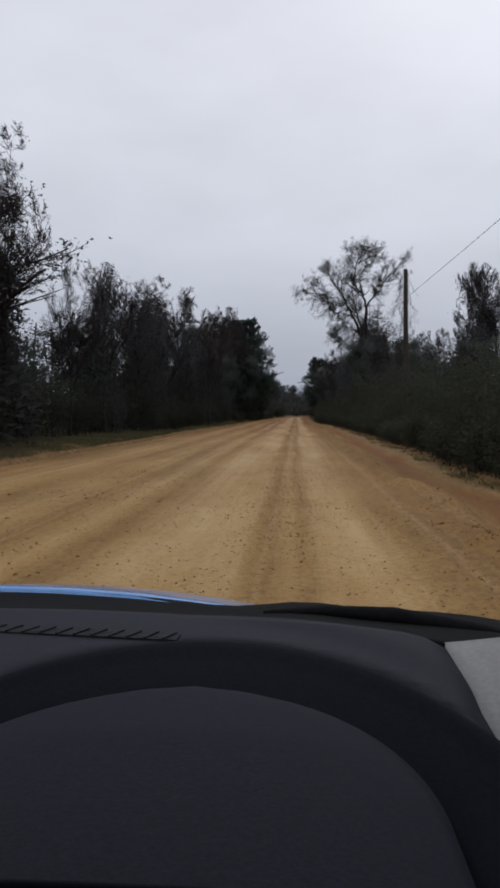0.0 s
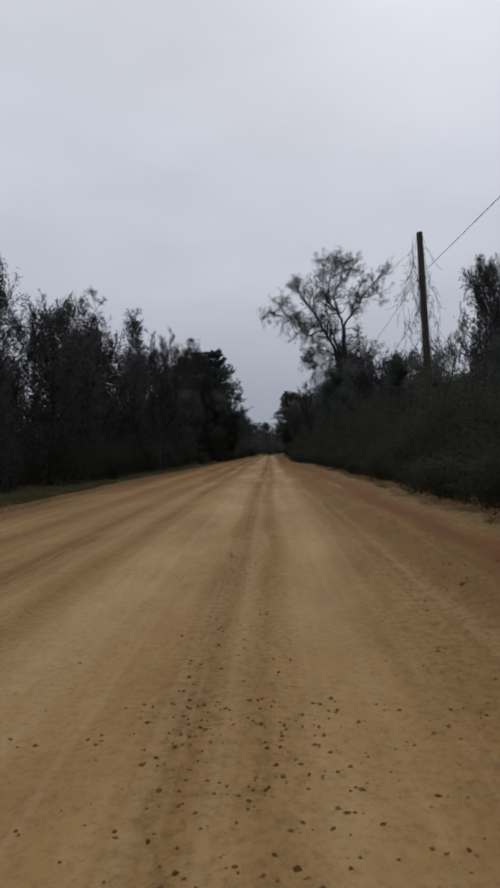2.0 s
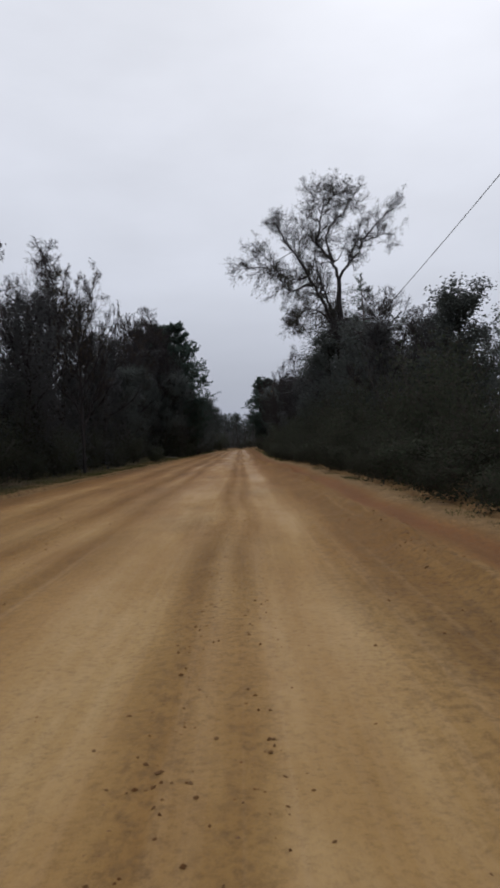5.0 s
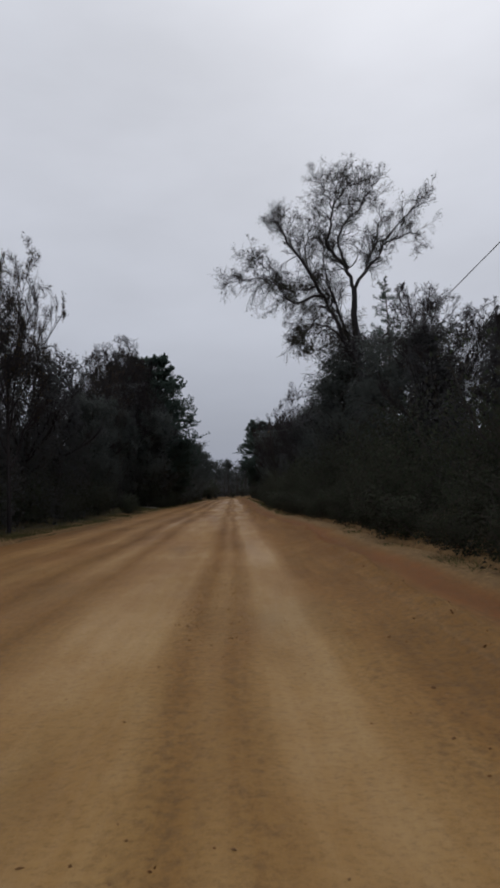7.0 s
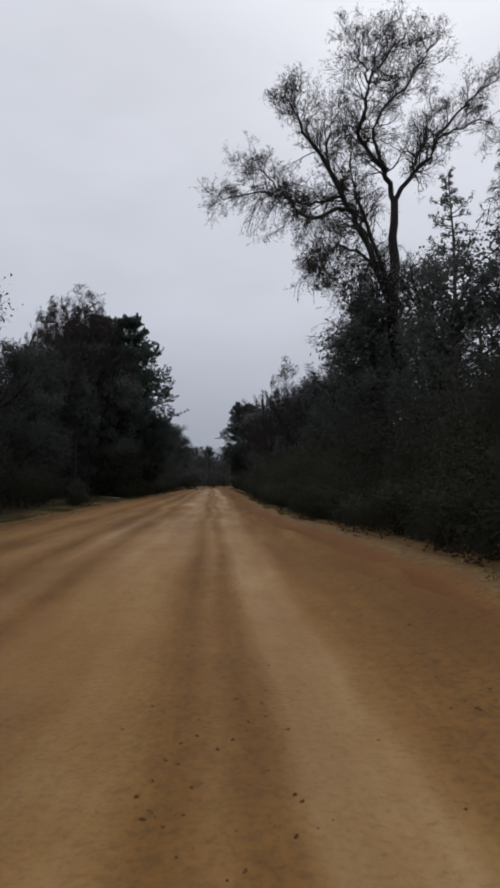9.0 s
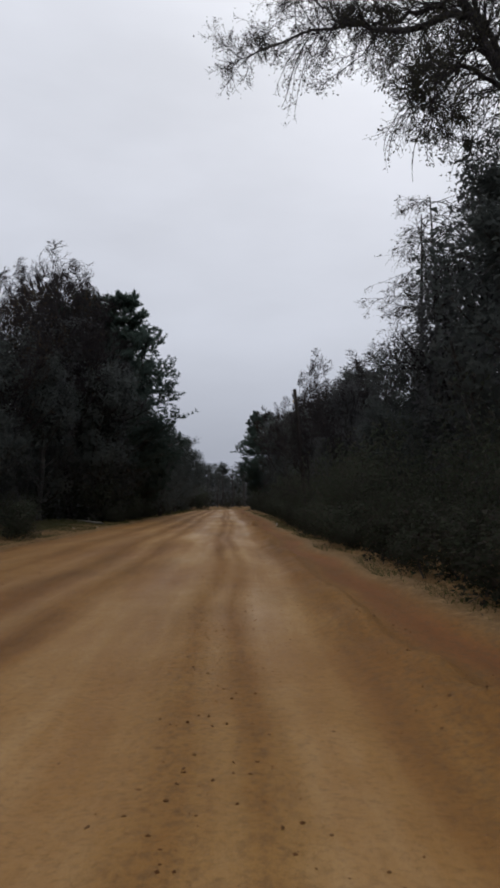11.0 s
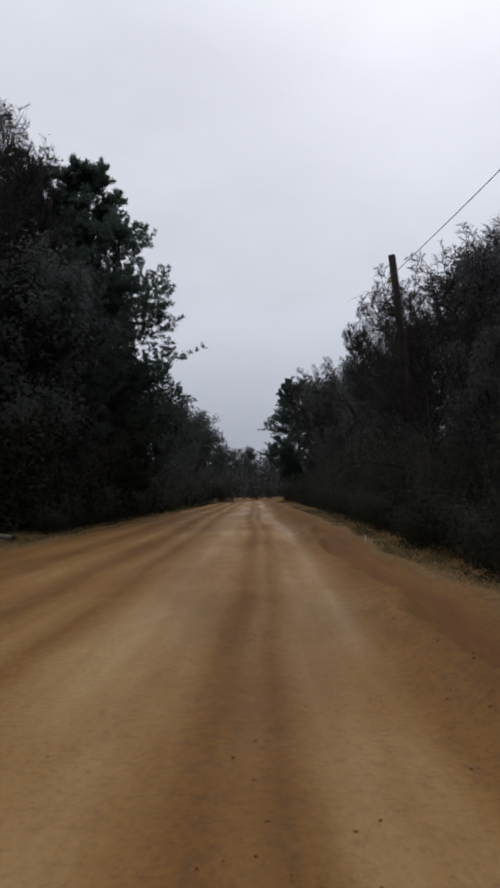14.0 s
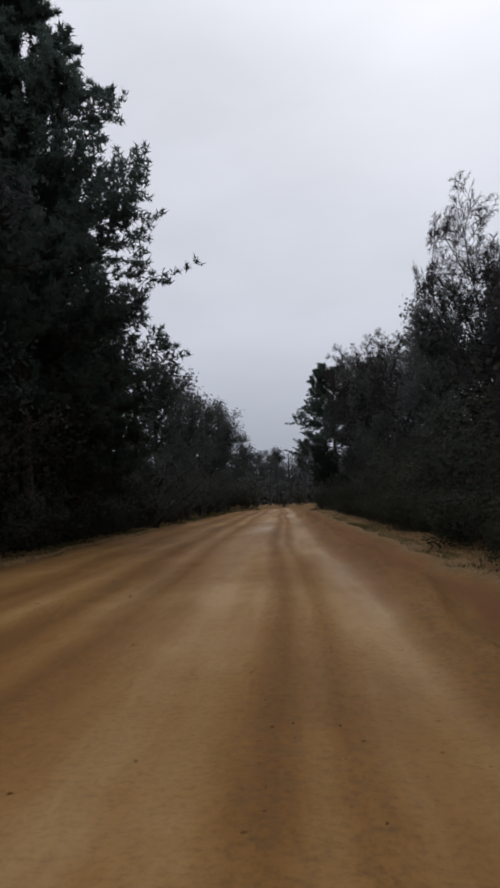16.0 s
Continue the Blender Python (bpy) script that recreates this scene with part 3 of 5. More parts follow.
def pine_tree(seed, h=19.0, low=0.14, reach=5.3):
    """A tall pine: uneven whorls of limbs that droop and turn up, with tufts of needles."""
    r = np.random.default_rng(seed)
    ob = thing("pine_tree", "tall dark green pine with tufted needle clumps", "pine tree", "trees along the road")
    trunk = limb(r, (0, 0, -0.2), (0, 0, 1), h, 0.24, 0.04, 12, 0.02, 0.05)
    big = []
    for f in low + (0.985 - low) * np.linspace(0, 1, 48) ** 0.9:
        p, _ = along(r, trunk[0], f)
        g = (f - low) / (1 - low)
        whorl = r.uniform(0.62, 1.15)
        for k in range(3):
            a = r.uniform(0, 2 * np.pi)
            ln = reach * (1 - 0.64 * g ** 2.0) * whorl * r.uniform(0.75, 1.1) * (0.62 + 0.38 * min(1, g * 3))
            big.append(limb(r, p, (np.cos(a), np.sin(a), -0.1 + 0.6 * g), ln, 0.05 * (1.2 - f), 0.014, 6, 0.1, 0.07))
    small = branch_out(r, big, 15, 0.25, 0.40, 0.85, 0.15, 0.15, 0.14, 3)
    t = part("trunk", *tubes([trunk], 8), PINE_BARK, ob, smooth=True)
    stuff(part("branch", *tubes(big + small[::3], 3), PINE_BARK, t))
    c, w = [], []
    for pts, _ in small:
        for g in (0.3, 0.55, 0.78, 0.99):
            p, d = along(r, pts, g)
            c.append(p)
            w.append(d)
    for pts, _ in big:
        for g in (0.7, 0.85, 0.99):
            p, d = along(r, pts, g)
            c.append(p)
            w.append(d)
    # each tuft is a brush of long needles round the shoot's tip
    per = 20
    c, w = np.repeat(np.array(c), per, 0), np.repeat(np.array(w), per, 0)
    d = unit(unit(r.normal(size=c.shape)) * 0.95 + w * 0.4 + [0, 0, 0.2])
    s = unit(np.cross(d, r.normal(size=d.shape)))
    ln = r.uniform(0.14, 0.27, (len(c), 1))
    c = c + r.normal(size=c.shape) * 0.05
    v = np.stack([c - s * 0.03, c + s * 0.03, c + d * ln], 1).reshape(-1, 3)
    foliage("crown", v, np.arange(3 * len(c)).reshape(-1, 3), NEEDLE, ob, "", h)
    return ob


def shrub(seed, h=3.0, many=3400, size=0.075, ob=None):
    r = np.random.default_rng(seed)
    ob = ob or thing("shrub", "dense dark roadside shrub tangled with vines", "shrub", "roadside undergrowth")
    stems = [limb(r, (r.normal() * 0.3, r.normal() * 0.3, -0.1), (r.normal() * 0.5, r.normal() * 0.5, 1), h * r.uniform(0.6, 1.0), 0.03, 0.01, 5, 0.16, 0) for _ in range(9)]
    small = branch_out(r, stems, 5, 0.1, 0.45, 0.8, 0.1, 0.2, 0, 2)
    stems, small = ([q for q in some if np.hypot(*q[0][-1][:2]) < 1.25] for some in (stems, small))
    v, f = tubes(stems + small[::2], 3)
    stuff(part("branch", v, f, BARK, ob))
    c = np.concatenate([scatter_on(r, small, many - many // 4, 0.24), scatter_on(r, stems, many // 4, 0.32)])
    v, f = facing_leaves(r, c[np.hypot(c[:, 0], c[:, 1]) < 1.4], size, h)
    foliage("foliage", v, f, SHRUB_LEAF, ob, "", h)
    return ob


def low_bush(seed):
    return shrub(seed, many=1500, size=0.14, ob=thing("low_bush", "low dark green bush at the edge of the woods", "bush", "low bushes along the banks"))


def conifer(seed, h=13.7):
    r = np.random.default_rng(seed)
    ob = thing("cedar_tree", "pointed dark cedar with layered feathery boughs", "tree", "trees along the road")
    trunk = limb(r, (0, 0, -0.2), (0, 0, 1), h, 0.2, 0.02, 10, 0.02, 0.05)
    big = []
    for f in np.linspace(0.12, 0.98, 90):
        p, _ = along(r, trunk[0], f)
        a = r.uniform(0, 2 * np.pi)
        big.append(limb(r, p, (np.cos(a), np.sin(a), 0.3), 3.2 * (1.04 - f) ** 0.8 * r.uniform(0.35, 1.35) + 0.2, 0.03, 0.008, 5, 0.08, 0.03))
    small = branch_out(r, big, 5, 0.25, 0.35, 0.7, 0.05, 0.1, 0.05, 2)
    v, f = tubes([trunk], 7)
    t = part("trunk", v, f, PINE_BARK, ob, smooth=True)
    v, f = tubes(big + small, 3)
    stuff(part("branch", v, f, PINE_BARK, t))
    v, f = leaves(r, scatter_on(r, small + big, 5600, 0.05), 0.13, 0.4, -0.3)
    foliage("crown", v, f, NEEDLE, ob, "", h)
    return ob


def great_oak():
    """The tall spreading tree that stands over the road, its main limbs set out one by one."""
    r = np.random.default_rng(77)
    ob = thing("oak_tree", "very tall spreading tree with twisting limbs, thin winter leaves", "tree")

    def run(r0, r1, *points):
        p = np.array(points, float)
        p[:, 2] -= 0.3 * np.maximum(p[:, 2] - 19.6, 0)
        k = np.linspace(0, len(p) - 1, 3 * len(p))
        q = np.stack([np.interp(k, np.arange(len(p)), p[:, i]) for i in range(3)], 1)
        q[1:-1] += r.normal(size=q[1:-1].shape) * 0.05
        return q, np.linspace(r0, r1, len(q))

    trunk = run(0.36, 0.17, (0.5, 0, -0.2), (0.2, 0, 4), (-0.5, 0, 8.1), (-0.5, -0.2, 11.0), (-0.4, -0.3, 12.7), (-0.4, -0.5, 14.7))
    mains = []
    # the leader with its crook, and the dome of branches on it
    mains.append(run(0.14, 0.07, (-0.4, -0.5, 14.6), (-0.7, -0.6, 15.6), (-1.0, -0.7, 16.2), (-1.6, -0.8, 16.9), (-2.2, -1.0, 17.7), (-1.8, -1.3, 19.1), (-1.7, -1.6, 20.1)))
    mains.append(run(0.06, 0.02, (-1.7, -1.6, 20.0), (-1.9, -1.9, 20.8), (-2.2, -2.2, 21.0), (-2.4, -2.5, 21.6), (-2.6, -2.8, 21.9)))
    mains.append(run(0.06, 0.02, (-1.7, -1.6, 20.0), (-1.6, -1.8, 20.8), (-1.5, -2.0, 21.6), (-1.3, -2.2, 22.4)))
    mains.append(run(0.06, 0.02, (-1.7, -1.6, 20.2), (-1.1, -2.4, 21.2), (-0.7, -3.0, 21.6), (-0.3, -3.4, 21.9)))
    mains.append(run(0.05, 0.02, (-1.7, -1.6, 20.1), (-1.0, -1.2, 20.7), (-0.2, -0.8, 21.2), (0.3, -0.4, 21.6)))
    mains.append(run(0.10, 0.025, (-0.9, -0.7, 16.2), (-1.1, -0.5, 17.2), (-1.3, -0.3, 18.3), (-0.8, -0.6, 19.3), (0.1, -1.3, 20.3), (0.7, -2.2, 21.4), (1.2, -3.0, 22.0)))
    # the right-hand limb
    mains.append(run(0.13, 0.02, (-0.4, -0.5, 14.6), (0.0, -0.6, 15.3), (0.5, -0.8, 16.0), (1.2, -0.9, 16.6), (1.7, -1.1, 17.7), (2.7, -1.3, 18.8), (3.5, -1.5, 19.7), (4.3, -1.6, 20.3)))
    mains.append(run(0.09, 0.02, (0.5, -0.8, 16.0), (0.8, -0.4, 17.0), (1.5, 0.1, 18.1), (1.6, 0.6, 19.4), (2.2, 1.2, 20.6)))
    mains.append(run(0.06, 0.02, (1.6, -1.1, 17.5), (2.4, -1.8, 17.6), (3.2, -2.4, 17.8), (3.6, -2.6, 17.4)))
    # the great leaning stems towards the road
    mains.append(run(0.17, 0.025, (-0.6, -0.1, 9.6), (-1.7, -0.1, 12.8), (-2.5, -0.2, 14.5), (-3.7, -0.5, 16.6), (-4.5, -0.8, 17.7), (-5.1, -1.0, 18.8), (-5.6, -1.2, 19.5)))
    mains.append(run(0.07, 0.02, (-3.3, -0.4, 15.8), (-3.5, 0.3, 17.6), (-3.0, 0.9, 19.4), (-2.4, 1.4, 20.8)))
    mains.append(run(0.12, 0.02, (-0.5, 0.1, 10.2), (-1.4, 0.6, 13.7), (-1.9, 1.0, 15.6), (-2.1, 1.4, 17.3), (-1.8, 1.7, 18.8)))
    # the long arm that dips and reaches over the road
    mains.append(run(0.11, 0.02, (-2.4, -0.2, 14.3), (-3.2, -0.4, 14.3), (-4.3, -0.5, 13.7), (-4.9, 0.8, 14.8), (-5.3, 2.7, 16.3), (-6.4, 4.2, 17.2), (-7.5, 5.3, 17.5), (-8.6, 6.2, 17.6)))
    mains.append(run(0.08, 0.04, (-2.8, -0.2, 15.0), (-3.4, 0.2, 15.0), (-4.2, 0.8, 15.0), (-4.8, 1.7, 15.5), (-5.3, 2.7, 16.3)))
    mains.append(run(0.05, 0.02, (-5.3, 2.7, 16.3), (-5.6, 3.4, 17.0), (-6.2, 4.0, 18.2), (-7.2, 4.6, 18.9)))
    mains.append(run(0.09, 0.02, (-0.8, -0.3, 10.8), (-2.3, -0.9, 11.9), (-3.3, -1.4, 12.1), (-4.0, -1.8, 11.4), (-4.4, -2.0, 10.4)))
    arm, lean, low = mains[12], mains[9], mains[15]
    t = part("trunk", *tubes([trunk], 10), TWIG_BARK, ob, smooth=True)
    for m in mains:
        part("limb", *tubes([m], 7), TWIG_BARK, t, smooth=True)
    mid = []
    for m in mains:
        for _ in range(int(9 + 4.6 * np.linalg.norm(np.diff(m[0], axis=0), axis=1).sum())):
            f = r.uniform(0.4, 1.0) if m is arm else r.uniform(0.12, 1.0) ** 0.85
            p, w = along(r, m[0], f)
            rad = float(np.interp(f, np.linspace(0, 1, len(m[1])), m[1])) * 0.4
            mid.append(limb(r, p, side_way(r, w, r.uniform(0.6, 1.25), 0.2), r.uniform(0.6, 2.2) * (1.15 - 0.4 * f), max(rad, 0.012), 0.007, 5, 0.2, 0.05))
    small = branch_out(r, mid, 8, 0.25, 0.5, 0.75, 0.1, 0.22, 0.0, 2, 0.55)
    weep = [q for q in small if q[0][0][2] < 15.5 and q[0][0][0] < -2.6]
    twig = branch_out(r, small, 5, 0.3, 0.6, 0.8, 0.0, 0.22, -0.03, 1, 0.6)
    hang = branch_out(r, weep, 3, 0.3, 0.8, 0.9, -0.7, 0.2, -0.25, 3, 0.6)
    # long weeping sprays under the limbs on the road side
    fall = []
    for m, count, long, lo, hi in ((arm, 26, 1.8, 0.12, 0.5), (arm, 18, 2.9, 0.5, 0.72), (lean, 30, 2.8, 0.0, 0.35), (mains[11], 14, 2.4, 0.0, 0.35), (low, 36, 2.3, 0.05, 1.0), (trunk, 60, 1.7, 0.45, 0.8)):
        for _ in range(count):
            p, w = along(r, m[0], r.uniform(lo, hi))
            fall.append(limb(r, p, (r.normal() * 0.5 - 0.6, r.normal() * 0.6, 0.1), long * r.uniform(0.6, 1.15), 0.016, 0.006, 8, 0.12, -0.28))
    hang += branch_out(r, fall, 7, 0.15, 0.3, 0.8, -0.3, 0.2, -0.12, 3, 0.6)
    stuff(part("branch", *tubes(mid + fall, 4), TWIG_BARK, t))
    stuff(part("twig", *tubes(small + twig + hang, 3), TWIG_BARK, t))
    # leaves in tufts at the ends of the twigs, looser ones on the weeping sprays
    ends = np.array([q[0][-1] for q in small])
    tuft = ends[r.integers(0, len(ends), 7000)] + r.normal(size=(7000, 3)) * 0.16
    c = np.concatenate([tuft, scatter_on(r, twig, 17000, 0.07), scatter_on(r, hang, 11500, 0.07)])
    part("crown", *small_leaves(r, c, 0.072, 0.7, 0.7), OAK_LEAF, ob, "thin olive brown leaves")
    return ob


def setting_of(x, y, scale, turn):
    z = float(ground_height(np.array(x - float(bend(y))), np.array(y))) - 0.03
    return pose(x, y, z, 0, 0, turn) @ Matrix.Diagonal((scale[0], scale[0], scale[1], 1))


class Planter:
    """Places a kind of tree again and again from a few grown ones."""
    def __init__(self, make, seeds, height):
        self.make, self.seeds, self.height, self.grown, self.true, self.n = make, seeds, height, [], [], 0
        self.r = random.Random(seeds[0])

    def put(self, x, y, h, wide=1.0, turn=None):
        s = h / self.height
        k = self.n % len(self.seeds)
        spin = self.r.uniform(0, 360) if turn is None else turn
        m = setting_of(x, y, (s * wide, s * (self.true[k] if k < len(self.true) else 1.0)), spin)
        self.n += 1
        if k >= len(self.grown):
            ob = self.make(self.seeds[k])
            tops = np.concatenate([np.array([v.co.z for v in o.data.vertices]) for o in ob.children_recursive])
            self.true.append(self.height / float(np.quantile(tops, 0.9985)))
            m = setting_of(x, y, (s * wide, s * self.true[k]), spin)
            ob.matrix_basis = m
            self.grown.append((ob, (ob.scale[:])))
            return ob
        src = self.grown[k][0]
        keep = src.matrix_basis.copy()
        src.matrix_basis = Matrix.Identity(4)
        ob = copy_thing(src, m)
        src.matrix_basis = keep
        return ob


VINE = Planter(vine_tree, (101, 102, 103, 104), 10.0)
BARE = Planter(bare_tree, (201, 202, 203, 204), 15.0)
LEAFY = Planter(lambda s: bare_tree(s, leafy=3800), (251, 252), 15.0)
EVER = Planter(evergreen_tree, (301, 302, 303, 304), 11.0)
FAR_EVER = Planter(lambda s: evergreen_tree(s, many=8000), (311, 312, 313), 11.0)
PINE = Planter(pine_tree, (401, 402, 403), 19.0)
CEDAR = Planter(conifer, (501, 502), 13.7)
SLIM = Planter(slender_tree, (271, 272), 15.0)
SHRUB = Planter(shrub, (601, 602, 603, 604, 605), 3.0)
LOW = Planter(low_bush, (621, 622, 623), 3.0)
FAR_SHRUB = Planter(lambda s: shrub(s, many=1500, size=0.12), (611, 612), 3.0)

oak = great_oak()
oak.matrix_basis = setting_of(9.2, 86.5, (1, 0.965), 0)

# the left side of the road, from the start on
VINE.put(-12.2, 23.6, 11.0, 1.9)
VINE.put(-13.6, 21.5, 9.5, 1.5)
LEAFY.put(-11.6, 24.6, 11.4, 0.9)
VINE.put(-11.8, 26.5, 7.6, 1.3)
VINE.put(-12.0, 16.5, 9, 1.3)
BARE.put(-10.8, 32, 8.8, 0.75)
VINE.put(-10.8, 37.8, 9.4, 0.8)
BARE.put(-12.1, 41, 10.2, 0.85)
VINE.put(-11.2, 46.5, 9.0, 1.2)
VINE.put(-10.8, 51.0, 9.2, 0.95)
VINE.put(-10.8, 55.5, 10.4, 0.9)
BARE.put(-12.2, 53.5, 10.8, 1.0)
VINE.put(-13.5, 58, 10, 1.3)
BARE.put(-14.2, 59.8, 12.9, 1.25)
LEAFY.put(-9.0, 69.6, 12.0, 0.75)
VINE.put(-11.0, 65, 9.4, 1.2)
VINE.put(-10.6, 71.0, 10.6, 1.1)
BARE.put(-12.8, 74.4, 14.8, 1.0)
LEAFY.put(-14.6, 78.0, 14.6, 1.0)
VINE.put(-11.0, 77.5, 10.0, 1.3)
VINE.put(-10.8, 84.4, 10.6, 1.2)
EVER.put(-11.0, 91, 8.6, 1.2)
BARE.put(-11.6, 93, 9.2, 1.1)
EVER.put(-11.2, 96, 9.0, 1.25)
EVER.put(-13.6, 102.5, 10.4, 1.3)
LEAFY.put(-12.6, 107, 14.0, 1.0)
VINE.put(-12.4, 106, 11.6, 1.3)
EVER.put(-11.4, 110.5, 10.6, 1.15)
VINE.put(-12.0, 113.5, 13.6, 1.4)
LEAFY.put(-13.4, 116.5, 16.0, 1.0)
BARE.put(-11.8, 116.0, 17.8, 0.9)
BARE.put(-13.6, 121.5, 19.0, 0.95)
LEAFY.put(-12.6, 117.5, 17.5, 1.0)
BARE.put(-10.4, 114.6, 18.2, 1.05)
BARE.put(-10.8, 122.4, 20.0, 0.85)
VINE.put(-9.6, 119.0, 12.4, 1.3)
EVER.put(-11.6, 127.0, 12.5, 1.2)
EVER.put(-12.6, 121.8, 12.8, 1.2)
VINE.put(-13.2, 124.6, 13.0, 1.3)
EVER.put(-9.6, 116.2, 10.8, 1.25)
PINE.put(-8.0, 124.2, 18.4, 1.0, 40)
PINE.put(-11.6, 121.6, 17.6, 0.95)
PINE.put(-7.9, 129.0, 13.2, 1.1)
PINE.put(-10.4, 126.0, 16.6, 0.95)
EVER.put(-8.6, 120.6, 9.0, 1.3)
EVER.put(-8.2, 126.4, 8.0, 1.4)
VINE.put(-9.8, 123.4, 9.4, 1.5)
EVER.put(-8.6, 129.5, 9.4, 1.25)
for x, y, h in ((-8.0, 135.5, 9.6), (-7.0, 140, 9.8), (-7.4, 147, 9.4), (-7.2, 154, 10.2), (-7.2, 162, 10.8), (-7.4, 170, 11.2), (-7.2, 178, 11.6), (-7.0, 188, 12.2), (-7.0, 199, 11.0), (-5.5, 212, 9.4), (-1, 222, 10.0)):
    FAR_EVER.put(x, y, h, 1.1)
# the right side
EVER.put(10.6, 17, 3.2, 1.7)
EVER.put(10.8, 24, 3.8, 1.6)
EVER.put(9.8, 31, 4.5, 1.6)
EVER.put(9.2, 38, 5.0, 1.5)
EVER.put(9.0, 44.5, 5.4, 1.4)
BARE.put(16.3, 55.4, 12.8, 1.0)
LEAFY.put(15.3, 56.6, 11.8, 0.8)
BARE.put(9.6, 47, 6.6, 0.9)
VINE.put(13.9, 54.0, 12.3, 0.9)
VINE.put(12.0, 50, 7.6, 1.3)
EVER.put(9.2, 51, 6.0, 1.4)
EVER.put(9.2, 57, 7.2, 1.35)
VINE.put(9.0, 62.5, 7.0, 1.3)
BARE.put(10.6, 61.5, 7.8, 1.2)
BARE.put(9.4, 69.5, 9.0, 1.3)
BARE.put(10.8, 72.6, 10.7, 1.25)
VINE.put(9.2, 68.5, 7.6, 1.3)
EVER.put(8.8, 74, 8.8, 1.3)
CEDAR.put(9.5, 81.0, 13.2, 0.9)
CEDAR.put(11.0, 81.4, 9.6, 1.05)
EVER.put(8.2, 80, 9.6, 1.2)
VINE.put(9.6, 83.5, 11.0, 1.35)
EVER.put(7.9, 86.5, 10.4, 1.25)
VINE.put(8.4, 91.5, 9.4, 1.3)
VINE.put(9.0, 93.4, 13.4, 0.95)
VINE.put(10.3, 97.6, 11.0, 1.2)
EVER.put(9.0, 96, 7.4, 1.5)
EVER.put(9.9, 100, 7.6, 1.4)
EVER.put(7.6, 95.0, 5.6, 1.3)
EVER.put(7.4, 100.5, 5.8, 1.3)
VINE.put(10.4, 101.6, 8.4, 1.3)
EVER.put(8.4, 104.0, 6.6, 1.3)
SLIM.put(9.7, 104.5, 16.4, 1.45)
SLIM.put(11.2, 104.3, 18.0, 1.35)
VINE.put(8.2, 106, 8.6, 1.3)
VINE.put(8.0, 112, 8.8, 1.2)
EVER.put(8.6, 116.5, 10.6, 1.15)
BARE.put(7.4, 113.0, 9.0, 1.3)
BARE.put(8.8, 117, 10.8, 1.2)
VINE.put(9.4, 114.6, 8.8, 1.4)
BARE.put(10.4, 120, 12.8, 1.1)
VINE.put(5.1, 107.0, 5.0, 0.9)
BARE.put(4.5, 108.3, 7.2, 1.2)
VINE.put(5.2, 104.4, 4.7, 0.9)
BARE.put(9.0, 130.6, 11.8, 1.1)
SHRUB.put(5.5, 32.8, 3.8, 1.1)
SHRUB.put(6.0, 30.6, 3.4, 1.2)
VINE.put(8.0, 125, 10.0, 1.3)
EVER.put(8.4, 131.5, 9.8, 1.15)
BARE.put(10.2, 134.6, 15.8, 0.95)
VINE.put(8.6, 133, 9.8, 1.5)
EVER.put(8.4, 139, 9.6, 1.2)
LEAFY.put(8.6, 147, 11.8, 1.2)
VINE.put(8.4, 143.0, 11.2, 1.5)
LEAFY.put(8.0, 155, 13.0, 1.2)
EVER.put(7.8, 152, 11.2, 1.1)
VINE.put(8.2, 159, 12.8, 1.2)
BARE.put(8.0, 168, 16.4, 0.6)
EVER.put(7.6, 166, 11.8, 1.1)
PINE.put(6.0, 175, 15.1, 1.35)
LEAFY.put(7.2, 162, 14.0, 1.1)
EVER.put(8.6, 182, 13.4, 1.1)
EVER.put(11.8, 193, 13.0, 1.1)
# round the bend
for x, y, h in ((-14, 226, 11.5), (-9, 232, 10.6), (-4, 237, 10.8), (0, 240, 10.5), (4, 241, 11.3), (8, 242, 12.0), (12, 244, 11.0), (16, 245, 11.6), (21, 244, 12.4), (27, 243, 12), (33, 241, 13), (40, 238, 13), (18, 203, 12.5), (28, 212, 12.5), (41, 222, 12.5)):
    FAR_EVER.put(x, y, h, 1.5)
for k in range(9):
    FAR_EVER.put(-7 + 3.4 * k, 233.5 + 0.25 * k, 6.2 + 0.5 * (k % 3), 1.7)
for k in range(16):
    FAR_SHRUB.put(-9 + 2.6 * k, 231.5 + 0.3 * k + 0.8 * (k % 2), 4.6 + 0.5 * (k % 3), 1.25)
# more trees standing deeper in the woods
deep = random.Random(8)
for side in (-1, 1):
    y = 8.0
    while y < 200:
        x = side * deep.uniform(15, 18) + (1.0 if side > 0 else 0) + float(bend(y))
        kind = deep.choice((VINE, FAR_EVER, VINE))
        tall = deep.uniform(6.0, 7.6) if y < 70 else deep.uniform(8, 9.8)
        kind.put(x, y, tall, 1.5)
        y += deep.uniform(13, 17)
# a close second row that shuts the view under the crowns
for y in np.arange(33.0, 133.0, 4.6):
    kind = FAR_EVER if deep.random() < 0.6 else VINE
    kind.put(-12.6 + deep.uniform(-0.6, 0.6), float(y), deep.uniform(5.0, 6.8), 1.7)
for y in np.arange(115.0, 196.0, 2.9):
    FAR_SHRUB.put(float(left_edge(y)) - deep.uniform(1.7, 2.3) + float(bend(y)), float(y), deep.uniform(3.4, 4.6), 1.1)
